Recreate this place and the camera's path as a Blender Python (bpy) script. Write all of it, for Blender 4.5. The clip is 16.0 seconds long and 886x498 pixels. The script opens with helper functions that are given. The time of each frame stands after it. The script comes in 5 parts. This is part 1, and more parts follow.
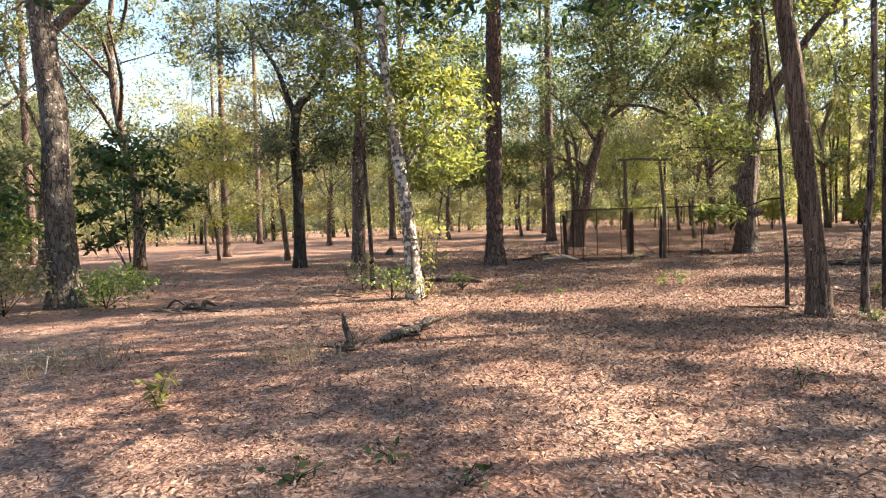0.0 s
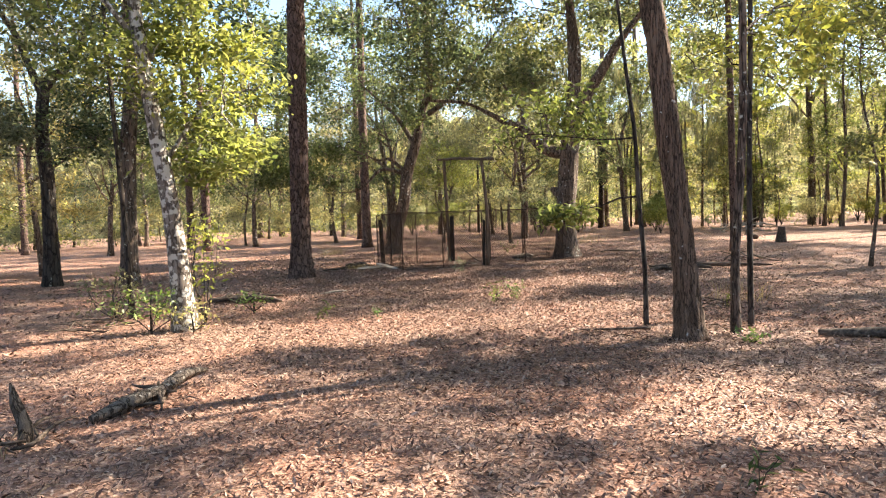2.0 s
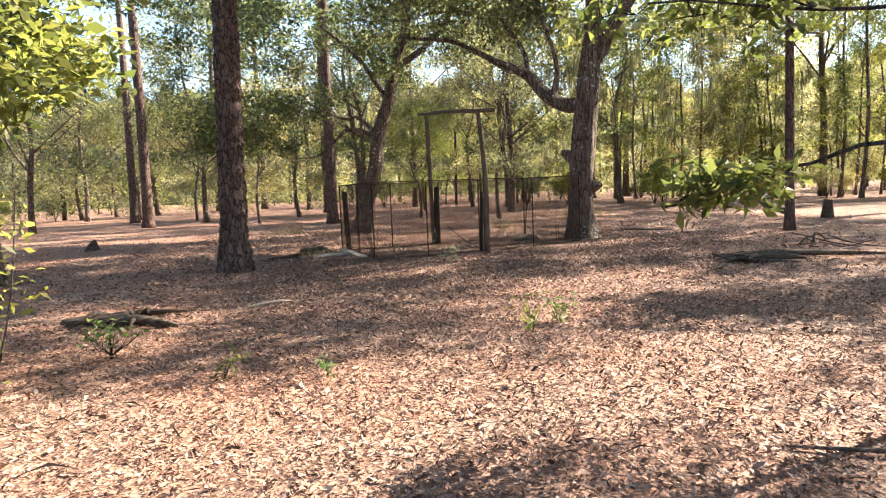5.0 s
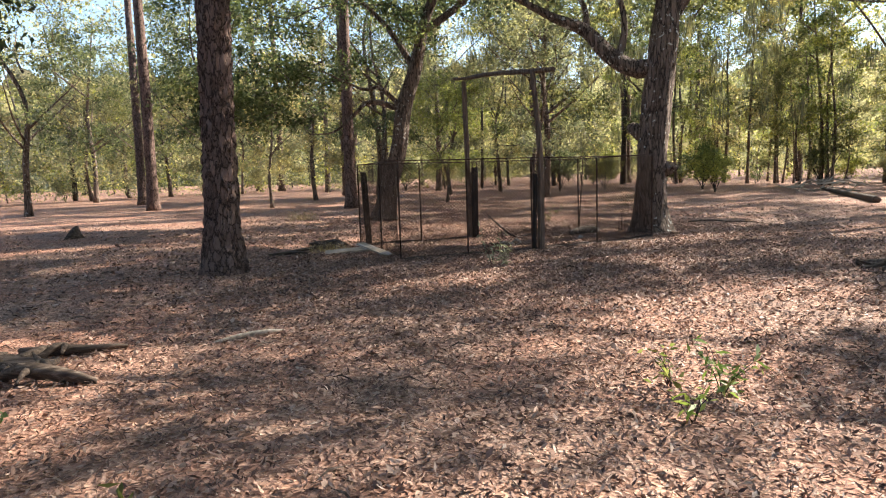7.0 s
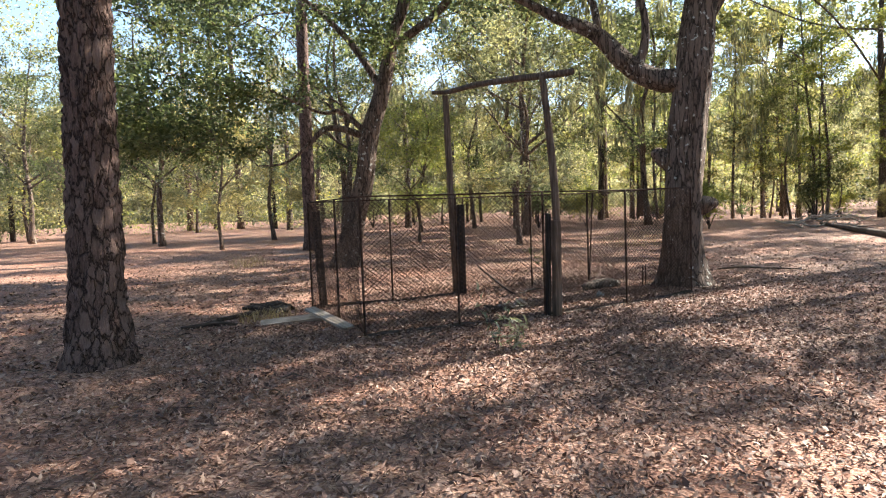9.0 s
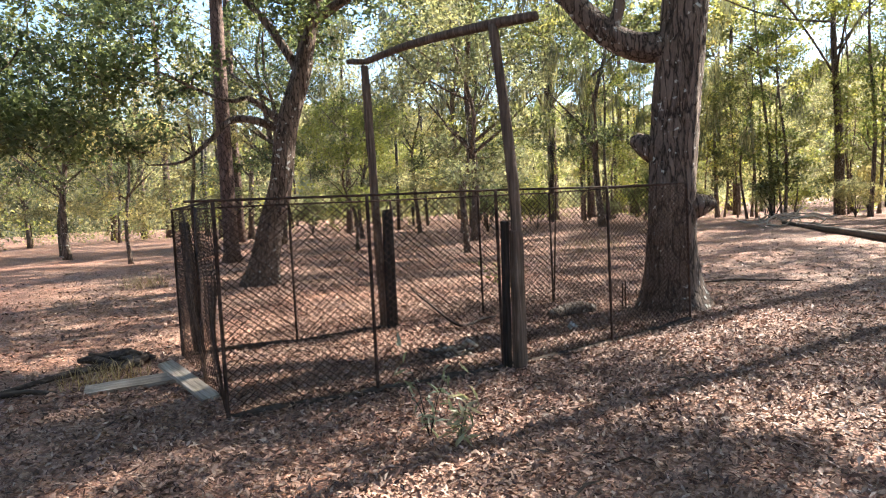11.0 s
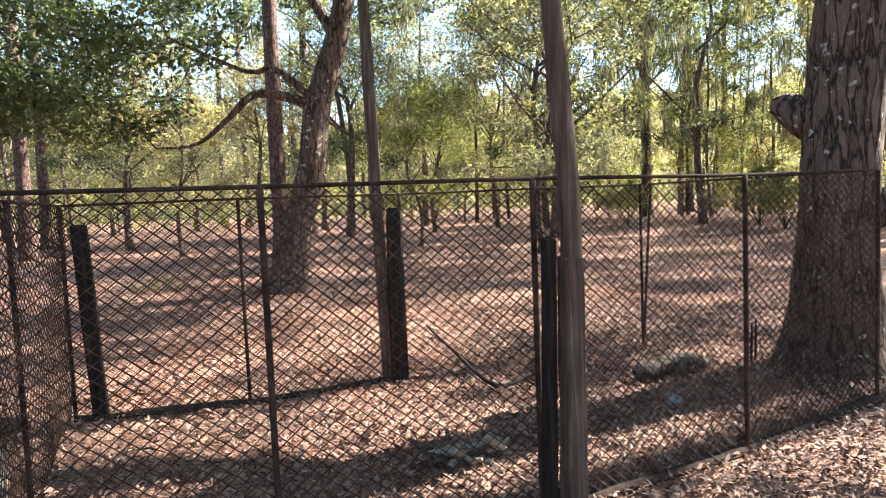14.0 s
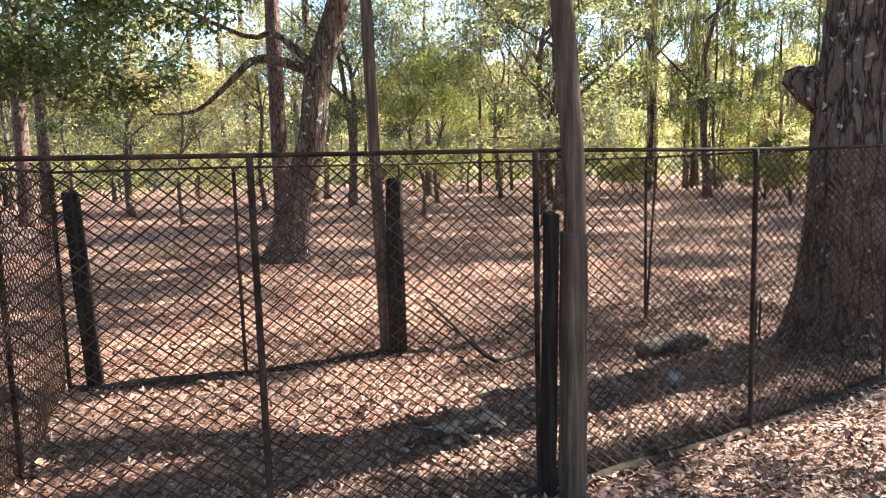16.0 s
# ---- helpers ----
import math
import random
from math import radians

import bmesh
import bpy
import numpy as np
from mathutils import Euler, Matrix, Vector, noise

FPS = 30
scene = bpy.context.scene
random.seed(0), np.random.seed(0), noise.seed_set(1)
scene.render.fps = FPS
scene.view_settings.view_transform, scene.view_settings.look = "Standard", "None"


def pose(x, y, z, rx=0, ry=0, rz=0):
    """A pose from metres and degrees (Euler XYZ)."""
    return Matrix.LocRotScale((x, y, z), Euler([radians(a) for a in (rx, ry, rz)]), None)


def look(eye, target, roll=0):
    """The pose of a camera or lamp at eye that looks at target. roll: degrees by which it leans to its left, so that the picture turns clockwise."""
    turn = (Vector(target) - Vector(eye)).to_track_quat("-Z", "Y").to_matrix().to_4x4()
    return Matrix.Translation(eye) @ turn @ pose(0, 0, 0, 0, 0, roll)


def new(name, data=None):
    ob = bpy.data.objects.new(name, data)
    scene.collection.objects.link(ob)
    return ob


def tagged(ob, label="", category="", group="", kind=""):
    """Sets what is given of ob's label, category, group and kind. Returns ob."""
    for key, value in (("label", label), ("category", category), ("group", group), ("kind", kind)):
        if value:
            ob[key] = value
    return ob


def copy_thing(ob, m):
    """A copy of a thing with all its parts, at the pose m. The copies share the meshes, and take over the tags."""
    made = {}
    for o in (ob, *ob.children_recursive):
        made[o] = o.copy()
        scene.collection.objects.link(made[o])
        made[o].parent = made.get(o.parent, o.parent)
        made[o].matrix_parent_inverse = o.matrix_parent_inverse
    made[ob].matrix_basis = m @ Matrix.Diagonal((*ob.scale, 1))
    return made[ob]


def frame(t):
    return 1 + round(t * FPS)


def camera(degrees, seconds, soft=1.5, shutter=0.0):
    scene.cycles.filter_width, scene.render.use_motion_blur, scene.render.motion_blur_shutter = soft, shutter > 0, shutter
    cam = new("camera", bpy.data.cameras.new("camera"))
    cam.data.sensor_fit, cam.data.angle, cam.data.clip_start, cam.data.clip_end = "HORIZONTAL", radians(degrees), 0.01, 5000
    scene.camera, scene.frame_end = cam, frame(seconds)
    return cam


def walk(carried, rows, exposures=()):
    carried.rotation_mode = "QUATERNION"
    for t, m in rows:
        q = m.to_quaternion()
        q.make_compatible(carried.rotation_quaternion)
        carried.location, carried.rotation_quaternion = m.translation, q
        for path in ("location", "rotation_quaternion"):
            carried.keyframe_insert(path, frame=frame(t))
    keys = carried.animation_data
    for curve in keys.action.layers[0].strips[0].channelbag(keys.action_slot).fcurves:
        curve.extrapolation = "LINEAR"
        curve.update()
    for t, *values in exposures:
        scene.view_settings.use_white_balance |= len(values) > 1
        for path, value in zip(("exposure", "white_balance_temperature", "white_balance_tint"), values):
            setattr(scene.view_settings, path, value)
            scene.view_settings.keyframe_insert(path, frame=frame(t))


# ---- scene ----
cam = camera(66.7, 16.0, 1.15)
PATH = [
    (0, (-0.087, -0.576, 1.282), (-0.068, 1.422, 1.194), -2.1),
    (0.5, (0.003, -0.245, 1.245), (0.325, 1.726, 1.131), -2.0),
    (1, (0.082, 0.286, 1.249), (0.57, 2.223, 1.148), -2.2),
    (1.5, (0.201, 0.952, 1.248), (0.744, 2.875, 1.161), -2.2),
    (2, (0.333, 1.663, 1.252), (0.886, 3.583, 1.159), -2.3),
    (2.5, (0.495, 2.327, 1.276), (1.081, 4.235, 1.155), -2.2),
    (3, (0.687, 2.969, 1.282), (1.31, 4.865, 1.149), -2.2),
    (3.5, (0.813, 3.643, 1.292), (1.449, 5.534, 1.151), -2.2),
    (4, (0.938, 4.274, 1.304), (1.561, 6.168, 1.157), -2.3),
    (4.2, (1.006, 4.546, 1.302), (1.628, 6.441, 1.152), -2.4),
    (6.3, (1.543, 7.359, 1.204), (2.174, 9.24, 0.952), -2.0),
    (6.5, (1.593, 7.602, 1.218), (2.211, 9.487, 0.962), -1.9),
    (7, (1.717, 8.189, 1.237), (2.287, 10.092, 1.008), -1.9),
    (7.5, (1.886, 8.874, 1.23), (2.463, 10.775, 1.003), -1.9),
    (8, (2.064, 9.555, 1.228), (2.68, 11.448, 1.032), -2.0),
    (8.5, (2.212, 10.26, 1.257), (2.874, 12.141, 1.107), -2.0),
    (8.7, (2.279, 10.518, 1.276), (2.943, 12.4, 1.139), -2.1),
    (10.8, (3.339, 12.777, 1.311), (4.115, 14.617, 1.192), -3.0),
    (11, (3.446, 12.951, 1.296), (4.253, 14.777, 1.169), -3.0),
    (11.5, (3.782, 13.418, 1.284), (4.637, 15.22, 1.134), -3.4),
    (12, (3.993, 13.842, 1.28), (4.812, 15.66, 1.123), -3.3),
    (12.5, (4.255, 14.22, 1.296), (4.967, 16.08, 1.12), -3.1),
    (13, (4.443, 14.542, 1.312), (5.057, 16.438, 1.151), -2.8),
    (13.5, (4.703, 14.814, 1.299), (5.275, 16.725, 1.164), -2.4),
    (14, (4.811, 15.019, 1.323), (5.373, 16.933, 1.181), -2.4),
    (14.5, (4.844, 15.088, 1.323), (5.361, 17.013, 1.155), -2.1),
    (15, (4.852, 15.12, 1.308), (5.376, 17.04, 1.112), -1.8),
    (15.5, (4.861, 15.117, 1.326), (5.413, 17.028, 1.121), -1.9),
    (16, (4.854, 15.109, 1.328), (5.404, 17.018, 1.099), -1.7),
]
walk(cam, [(t, look(eye, target, roll)) for t, eye, target, roll in PATH], [(0.0, 2.3, 6800, 10), (4.0, 2.36, 6600, 10), (6.5, 2.16, 6450, 10), (7.5, 1.92, 6250, 10), (8.5, 2.12, 6200, 10), (11.0, 2.38, 6150, 10), (14.0, 2.58, 6100, 10), (16.0, 2.7, 6050, 10)])

# ---- world, sun, exposure ----
SUN_AZ, SUN_EL = 81.0, 37.0
world = bpy.data.worlds.new("world")
scene.world = world
world.use_nodes = True
wn = world.node_tree.nodes
sky = wn.new("ShaderNodeTexSky")
sky.sky_type, sky.sun_disc = "NISHITA", False
sky.sun_elevation, sky.sun_rotation = radians(SUN_EL), radians(SUN_AZ)
sky.air_density, sky.dust_density, sky.ozone_density = 1.0, 0.2, 0.8
wn["Background"].inputs[1].default_value = 0.084
world.node_tree.links.new(sky.outputs[0], wn["Background"].inputs[0])
sun_data = bpy.data.lights.new("sun", "SUN")
sun_data.energy, sun_data.angle, sun_data.color = 5.0, radians(0.55), (1.0, 0.90, 0.76)
sun = new("sun", sun_data)
sd = Vector((math.sin(radians(SUN_AZ)) * math.cos(radians(SUN_EL)), math.cos(radians(SUN_AZ)) * math.cos(radians(SUN_EL)), math.sin(radians(SUN_EL))))
sun.matrix_world = look(sd * 60, (0, 0, 0))


# ---- materials ----
class Nodes:
    def __init__(self, name):
        self.m = bpy.data.materials.new(name)
        self.m.use_nodes = True
        self.t = self.m.node_tree
        self.p = self.t.nodes["Principled BSDF"]
        self.out = self.t.nodes["Material Output"]

    def n(self, kind, **kw):
        nd = self.t.nodes.new(kind)
        for k, v in kw.items():
            setattr(nd, k, v)
        return nd

    def l(self, a, b):
        self.t.links.new(a, b)

    def coord(self, scale, kind="Object"):
        c, mp = self.n("ShaderNodeTexCoord"), self.n("ShaderNodeMapping")
        mp.inputs["Scale"].default_value = scale
        self.l(c.outputs[kind], mp.inputs[0])
        return mp.outputs[0]

    def noise(self, vec, scale, detail=4.0, rough=0.6):
        nd = self.n("ShaderNodeTexNoise")
        nd.inputs["Scale"].default_value, nd.inputs["Detail"].default_value, nd.inputs["Roughness"].default_value = scale, detail, rough
        self.l(vec, nd.inputs["Vector"])
        return nd

    def voronoi(self, vec, scale, feature="F1"):
        nd = self.n("ShaderNodeTexVoronoi", feature=feature)
        nd.inputs["Scale"].default_value = scale
        self.l(vec, nd.inputs["Vector"])
        return nd

    def ramp(self, fac, stops):
        nd = self.n("ShaderNodeValToRGB")
        e = nd.color_ramp.elements
        while len(e) < len(stops):
            e.new(0.5)
        for el, (pos, col) in zip(e, stops):
            el.position, el.color = pos, (*col, 1)
        self.l(fac, nd.inputs[0])
        return nd.outputs[0]

    def mix(self, fac, a, b, mode="MIX"):
        nd = self.n("ShaderNodeMix", data_type="RGBA", blend_type=mode)
        for sock, v in ((nd.inputs[0], fac), (nd.inputs[6], a), (nd.inputs[7], b)):
            if isinstance(v, bpy.types.NodeSocket):
                self.l(v, sock)
            elif isinstance(v, tuple):
                sock.default_value = (*v, 1)
            else:
                sock.default_value = v
        return nd.outputs[2]

    def math(self, op, a, b=0.0):
        nd = self.n("ShaderNodeMath", operation=op)
        for sock, v in ((nd.inputs[0], a), (nd.inputs[1], b)):
            if isinstance(v, bpy.types.NodeSocket):
                self.l(v, sock)
            else:
                sock.default_value = v
        return nd.outputs[0]

    def bump(self, height, strength, dist):
        nd = self.n("ShaderNodeBump")
        nd.inputs["Strength"].default_value, nd.inputs["Distance"].default_value = strength, dist
        self.l(height, nd.inputs["Height"])
        self.l(nd.outputs[0], self.p.inputs["Normal"])

    def done(self, colour, rough=0.85, metal=0.0):
        self.l(colour, self.p.inputs["Base Color"])
        self.p.inputs["Roughness"].default_value, self.p.inputs["Metallic"].default_value = rough, metal
        self.p.inputs["Specular IOR Level"].default_value = 0.25
        return self.m


def litter_material():
    k = Nodes("leaf_litter")
    v = k.coord((1, 1, 1))
    warp = k.noise(v, 9.0, 2)
    wv = k.n("ShaderNodeVectorMath", operation="MULTIPLY_ADD")
    k.l(warp.outputs[1], wv.inputs[0])
    wv.inputs[1].default_value = (0.12, 0.12, 0.0)
    k.l(v, wv.inputs[2])
    cells = k.voronoi(wv.outputs[0], 34.0)
    fine = k.voronoi(wv.outputs[0], 75.0)
    r1 = k.n("ShaderNodeSeparateColor")
    k.l(cells.outputs["Color"], r1.inputs[0])
    r2 = k.n("ShaderNodeSeparateColor")
    k.l(fine.outputs["Color"], r2.inputs[0])
    leafcol = [(0.0, (0.055, 0.031, 0.024)), (0.3, (0.19, 0.111, 0.083)), (0.6, (0.345, 0.215, 0.161)), (0.85, (0.475, 0.33, 0.252)), (1.0, (0.57, 0.44, 0.355))]
    c1, c2 = k.ramp(r1.outputs[0], leafcol), k.ramp(r2.outputs[0], leafcol)
    c = k.mix(0.5, c1, c2)
    big = k.noise(v, 0.55, 5)
    red = k.ramp(big.outputs[0], [(0.40, (1.02, 0.99, 0.97)), (0.62, (1.06, 0.86, 0.78))])
    c = k.mix(1.0, c, red, "MULTIPLY")
    mid = k.noise(v, 3.5, 4)
    dk = k.ramp(mid.outputs[0], [(0.32, (0.60, 0.57, 0.55)), (0.5, (0.95, 0.92, 0.9)), (0.68, (1.15, 1.12, 1.06))])
    c = k.mix(1.0, c, dk, "MULTIPLY")
    h = k.math("ADD", k.math("MULTIPLY", cells.outputs[0], 0.6), k.math("MULTIPLY", r2.outputs[1], 0.5))
    k.bump(h, 0.9, 0.03)
    return k.done(c, 0.8)


def leaf_material(name, dark, mid, light, through_amount=0.42, rough=0.45):
    k = Nodes(name)
    g, o = k.n("ShaderNodeNewGeometry"), k.n("ShaderNodeObjectInfo")
    c = k.ramp(g.outputs["Random Per Island"], [(0.0, dark), (0.5, mid), (1.0, light)])
    # Tree and clump tints vary; their wide spread also stands in for self-shadow.
    tint = k.ramp(o.outputs["Random"], [(0.0, (0.60, 0.68, 0.72)), (0.5, (1, 1, 1)), (1.0, (1.32, 1.2, 0.95))])
    c = k.mix(1.0, c, tint, "MULTIPLY")
    patch = k.noise(k.coord((1, 1, 1)), 0.75, 3)
    c = k.mix(1.0, c, k.ramp(patch.outputs[0], [(0.36, (0.66, 0.71, 0.8)), (0.52, (1, 1, 1)), (0.68, (1.32, 1.22, 0.95))]), "MULTIPLY")
    k.done(c, rough)
    tr, mx = k.n("ShaderNodeBsdfTranslucent"), k.n("ShaderNodeMixShader")
    k.l(k.mix(1.0, c, (1.95, 1.9, 1.15), "MULTIPLY"), tr.inputs[0])
    mx.inputs[0].default_value = through_amount
    k.l(k.p.outputs[0], mx.inputs[1])
    k.l(tr.outputs[0], mx.inputs[2])
    k.l(mx.outputs[0], k.out.inputs[0])
    return k.m


def bark_material(name, deep, mid, high, plates=6.0, stretch=0.28, lichen=0.0, lichen_col=(0.62, 0.62, 0.55), depth=0.02):
    k = Nodes(name)
    v = k.coord((1, 1, stretch))
    w = k.noise(v, plates * 1.4, 3)
    wv = k.n("ShaderNodeVectorMath", operation="MULTIPLY_ADD")
    k.l(w.outputs[1], wv.inputs[0])
    wv.inputs[1].default_value = (0.10, 0.10, 0.10)
    k.l(v, wv.inputs[2])
    crack = k.voronoi(wv.outputs[0], plates, "DISTANCE_TO_EDGE")
    grain = k.noise(k.coord((1, 1, 0.12)), plates * 7, 6, 0.7)
    plate = k.ramp(crack.outputs[0], [(0.005, (0, 0, 0)), (0.11, (1, 1, 1))])
    c = k.ramp(grain.outputs[0], [(0.28, deep), (0.5, mid), (0.75, high)])
    cell = k.voronoi(wv.outputs[0], plates)
    hue = k.n("ShaderNodeSeparateColor")
    k.l(cell.outputs["Color"], hue.inputs[0])
    c = k.mix(k.math("MULTIPLY", hue.outputs[0], 0.45), c, high)
    c = k.mix(plate, deep, c)
    if lichen:
        ln = k.noise(k.coord((1, 1, 1)), 15.0, 3, 0.5)
        big = k.noise(k.coord((1, 1, 0.6)), 1.7, 2)
        f = k.ramp(k.math("ADD", k.math("MULTIPLY", ln.outputs[0], 0.7), k.math("MULTIPLY", big.outputs[0], 0.3)), [(0.66 - lichen, (0, 0, 0)), (0.70 - lichen, (1, 1, 1))])
        c = k.mix(k.math("MULTIPLY", f, 0.8), c, lichen_col)
    h = k.math("ADD", plate, k.math("MULTIPLY", grain.outputs[0], 0.7))
    k.bump(h, 0.8, depth)
    return k.done(c, 0.9)


def wood_material(name, dark, mid, light, axis=2):
    k = Nodes(name)
    sc = [14.0, 14.0, 14.0]
    sc[axis] = 0.9
    g = k.noise(k.coord(tuple(sc)), 3.0, 6, 0.65)
    s = k.noise(k.coord((1, 1, 1)), 2.3, 4)
    c = k.ramp(g.outputs[0], [(0.3, dark), (0.5, mid), (0.72, light)])
    c = k.mix(1.0, c, k.ramp(s.outputs[0], [(0.3, (0.6, 0.58, 0.56)), (0.65, (1.1, 1.08, 1.05))]), "MULTIPLY")
    k.bump(g.outputs[0], 0.6, 0.012)
    return k.done(c, 0.85)


def rust_material(name, a, b, c3, rough=0.7, metal=0.25):
    k = Nodes(name)
    n1 = k.noise(k.coord((1, 1, 1)), 22.0, 5)
    n2 = k.noise(k.coord((1, 1, 1)), 4.0, 3)
    c = k.ramp(k.math("ADD", k.math("MULTIPLY", n1.outputs[0], 0.6), k.math("MULTIPLY", n2.outputs[0], 0.4)), [(0.35, a), (0.5, b), (0.68, c3)])
    k.bump(n1.outputs[0], 0.4, 0.003)
    return k.done(c, rough, metal)


LITTER = litter_material()
LEAF_OAK = leaf_material("oak_leaf", (0.045, 0.056, 0.034), (0.098, 0.113, 0.068), (0.20, 0.206, 0.13), 0.58)
# Oak leaf lightened to stand in for sunlight on the leaning oak's crown.
LEAF_OAK_SUNLIT = leaf_material("sunlit_oak_leaf", (0.075, 0.090, 0.048), (0.145, 0.160, 0.088), (0.26, 0.265, 0.155), 0.6)
LEAF_YELLOW = leaf_material("yellow_green_leaf", (0.090, 0.114, 0.042), (0.16, 0.178, 0.066), (0.26, 0.265, 0.11), 0.6)
LEAF_DARK = leaf_material("evergreen_leaf", (0.022, 0.042, 0.018), (0.05, 0.082, 0.034), (0.10, 0.14, 0.06), 0.38, 0.35)
# Dull leaf, paled and greyed so the colour carries the distance haze.
LEAF_DULL_HAZED = leaf_material("dull_hazed_leaf", (0.11, 0.112, 0.080), (0.22, 0.214, 0.150), (0.36, 0.335, 0.245), 0.58, 0.6)
NEEDLE = leaf_material("pine_needle", (0.035, 0.06, 0.022), (0.07, 0.105, 0.036), (0.13, 0.16, 0.055), 0.4)
def dry_leaf_material():
    k = Nodes("dry_leaf")
    g = k.n("ShaderNodeNewGeometry")
    c = k.ramp(g.outputs["Random Per Island"], [(0.0, (0.06, 0.033, 0.026)), (0.3, (0.18, 0.104, 0.078)), (0.65, (0.32, 0.202, 0.152)), (0.93, (0.43, 0.305, 0.232)), (1.0, (0.54, 0.42, 0.34))])
    n = k.noise(k.coord((1, 1, 1)), 60.0, 3)
    c = k.mix(1.0, c, k.ramp(n.outputs[0], [(0.3, (0.7, 0.68, 0.66)), (0.7, (1.15, 1.12, 1.1))]), "MULTIPLY")
    return k.done(c, 0.6)


DRY_LEAF = dry_leaf_material()
WEED = leaf_material("grey_weed_leaf", (0.20, 0.22, 0.15), (0.32, 0.33, 0.24), (0.46, 0.46, 0.36), 0.3, 0.6)
SHOOT = leaf_material("shoot_leaf", (0.08, 0.13, 0.04), (0.15, 0.22, 0.07), (0.30, 0.36, 0.16), 0.35)
MOSS = leaf_material("grey_moss", (0.10, 0.105, 0.075), (0.17, 0.17, 0.12), (0.26, 0.25, 0.18), 0.3, 0.9)
STRAW = leaf_material("dry_grass", (0.20, 0.14, 0.08), (0.34, 0.26, 0.16), (0.50, 0.42, 0.28), 0.2, 0.7)
BARK_PINE = bark_material("pine_bark", (0.030, 0.018, 0.014), (0.13, 0.080, 0.064), (0.29, 0.20, 0.165), 13.0, 0.34, 0.0, depth=0.025)
BARK_OAK = bark_material("oak_bark", (0.028, 0.020, 0.015), (0.135, 0.096, 0.073), (0.28, 0.21, 0.165), 13.0, 0.16, 0.06)
BARK_OAK_PLAIN = bark_material("dark_oak_bark", (0.016, 0.013, 0.011), (0.055, 0.043, 0.036), (0.12, 0.10, 0.085), 11.0, 0.22, 0.03)
BARK_BROWN = bark_material("shaggy_bark", (0.030, 0.020, 0.014), (0.14, 0.090, 0.062), (0.29, 0.205, 0.148), 24.0, 0.10, 0.02)
BARK_PALE = bark_material("pale_bark", (0.045, 0.035, 0.028), (0.16, 0.13, 0.105), (0.30, 0.26, 0.215), 14.0, 0.3, 0.16, (0.60, 0.57, 0.50), 0.008)
BARK_LOG = bark_material("decayed_log_bark", (0.030, 0.023, 0.018), (0.11, 0.085, 0.068), (0.25, 0.205, 0.165), 14.0, 0.3, 0.07, (0.50, 0.46, 0.39), 0.012)
POST_WOOD = wood_material("weathered_post", (0.045, 0.030, 0.022), (0.13, 0.09, 0.066), (0.25, 0.185, 0.14))
BLACK_WOOD = wood_material("blackened_wood", (0.010, 0.008, 0.007), (0.028, 0.021, 0.017), (0.07, 0.055, 0.045))
GREY_WOOD = wood_material("grey_board", (0.17, 0.14, 0.11), (0.37, 0.32, 0.265), (0.58, 0.53, 0.46), 1)
ROT_WOOD = wood_material("rotten_wood", (0.025, 0.018, 0.014), (0.085, 0.062, 0.048), (0.22, 0.175, 0.14), 0)
RUST_PIPE = rust_material("rusty_pipe", (0.014, 0.009, 0.007), (0.054, 0.031, 0.022), (0.12, 0.074, 0.051), 0.85, 0.05)
RUST_WIRE = rust_material("rusty_wire", (0.018, 0.011, 0.008), (0.062, 0.034, 0.022), (0.15, 0.09, 0.058), 0.75, 0.1)
STONE = rust_material("lichen_stone", (0.10, 0.09, 0.08), (0.28, 0.27, 0.25), (0.58, 0.57, 0.53), 0.9, 0.0)
# Dark colour of the strip that stands in for the fence's shadow.
SHADOW_DARK = rust_material("fence_shadow_dark", (0.018, 0.013, 0.010), (0.045, 0.032, 0.024), (0.10, 0.07, 0.05), 0.95, 0.0)


# ---- geometry helpers ----
def gz(x, y):
    """Height of the ground."""
    d = max(0.0, math.hypot(x - 4, y - 12) - 16) / 30
    return 0.025 * noise.noise((x * 0.35, y * 0.35, 3.1)) + min(d, 2.0) * 0.22 * noise.noise((x * 0.05, y * 0.05, 7.7))


def mesh_object(name, verts, faces, material, parent=None, label="", smooth=True):
    me = bpy.data.meshes.new(name)
    if isinstance(verts, np.ndarray):
        n, k = len(verts), faces.shape[1]
        me.vertices.add(n)
        me.vertices.foreach_set("co", np.ascontiguousarray(verts, dtype=np.float32).ravel())
        me.loops.add(faces.size)
        me.loops.foreach_set("vertex_index", np.ascontiguousarray(faces, dtype=np.int32).ravel())
        me.polygons.add(len(faces))
        me.polygons.foreach_set("loop_start", np.arange(0, faces.size, k, dtype=np.int32))
        me.update(calc_edges=True)
    else:
        me.from_pydata(verts, [], faces)
    if smooth:
        me.polygons.foreach_set("use_smooth", [True] * len(me.polygons))
    me.materials.append(material)
    ob = new(name, me)
    ob.parent = parent
    if label:
        ob["label"] = label
    return ob


def part(name, bm, material, parent, label=""):
    me = bpy.data.meshes.new(name)
    bm.to_mesh(me)
    bm.free()
    me.materials.append(material)
    ob = new(name, me)
    ob.parent = parent
    if label:
        ob["label"] = label
    return ob


def thing(name, x, y, z, label, category, group="", kind=""):
    ob = new(name)
    ob.location = (x, y, z)
    ob.empty_display_size = 0.2
    return tagged(ob, label, category, group, kind)


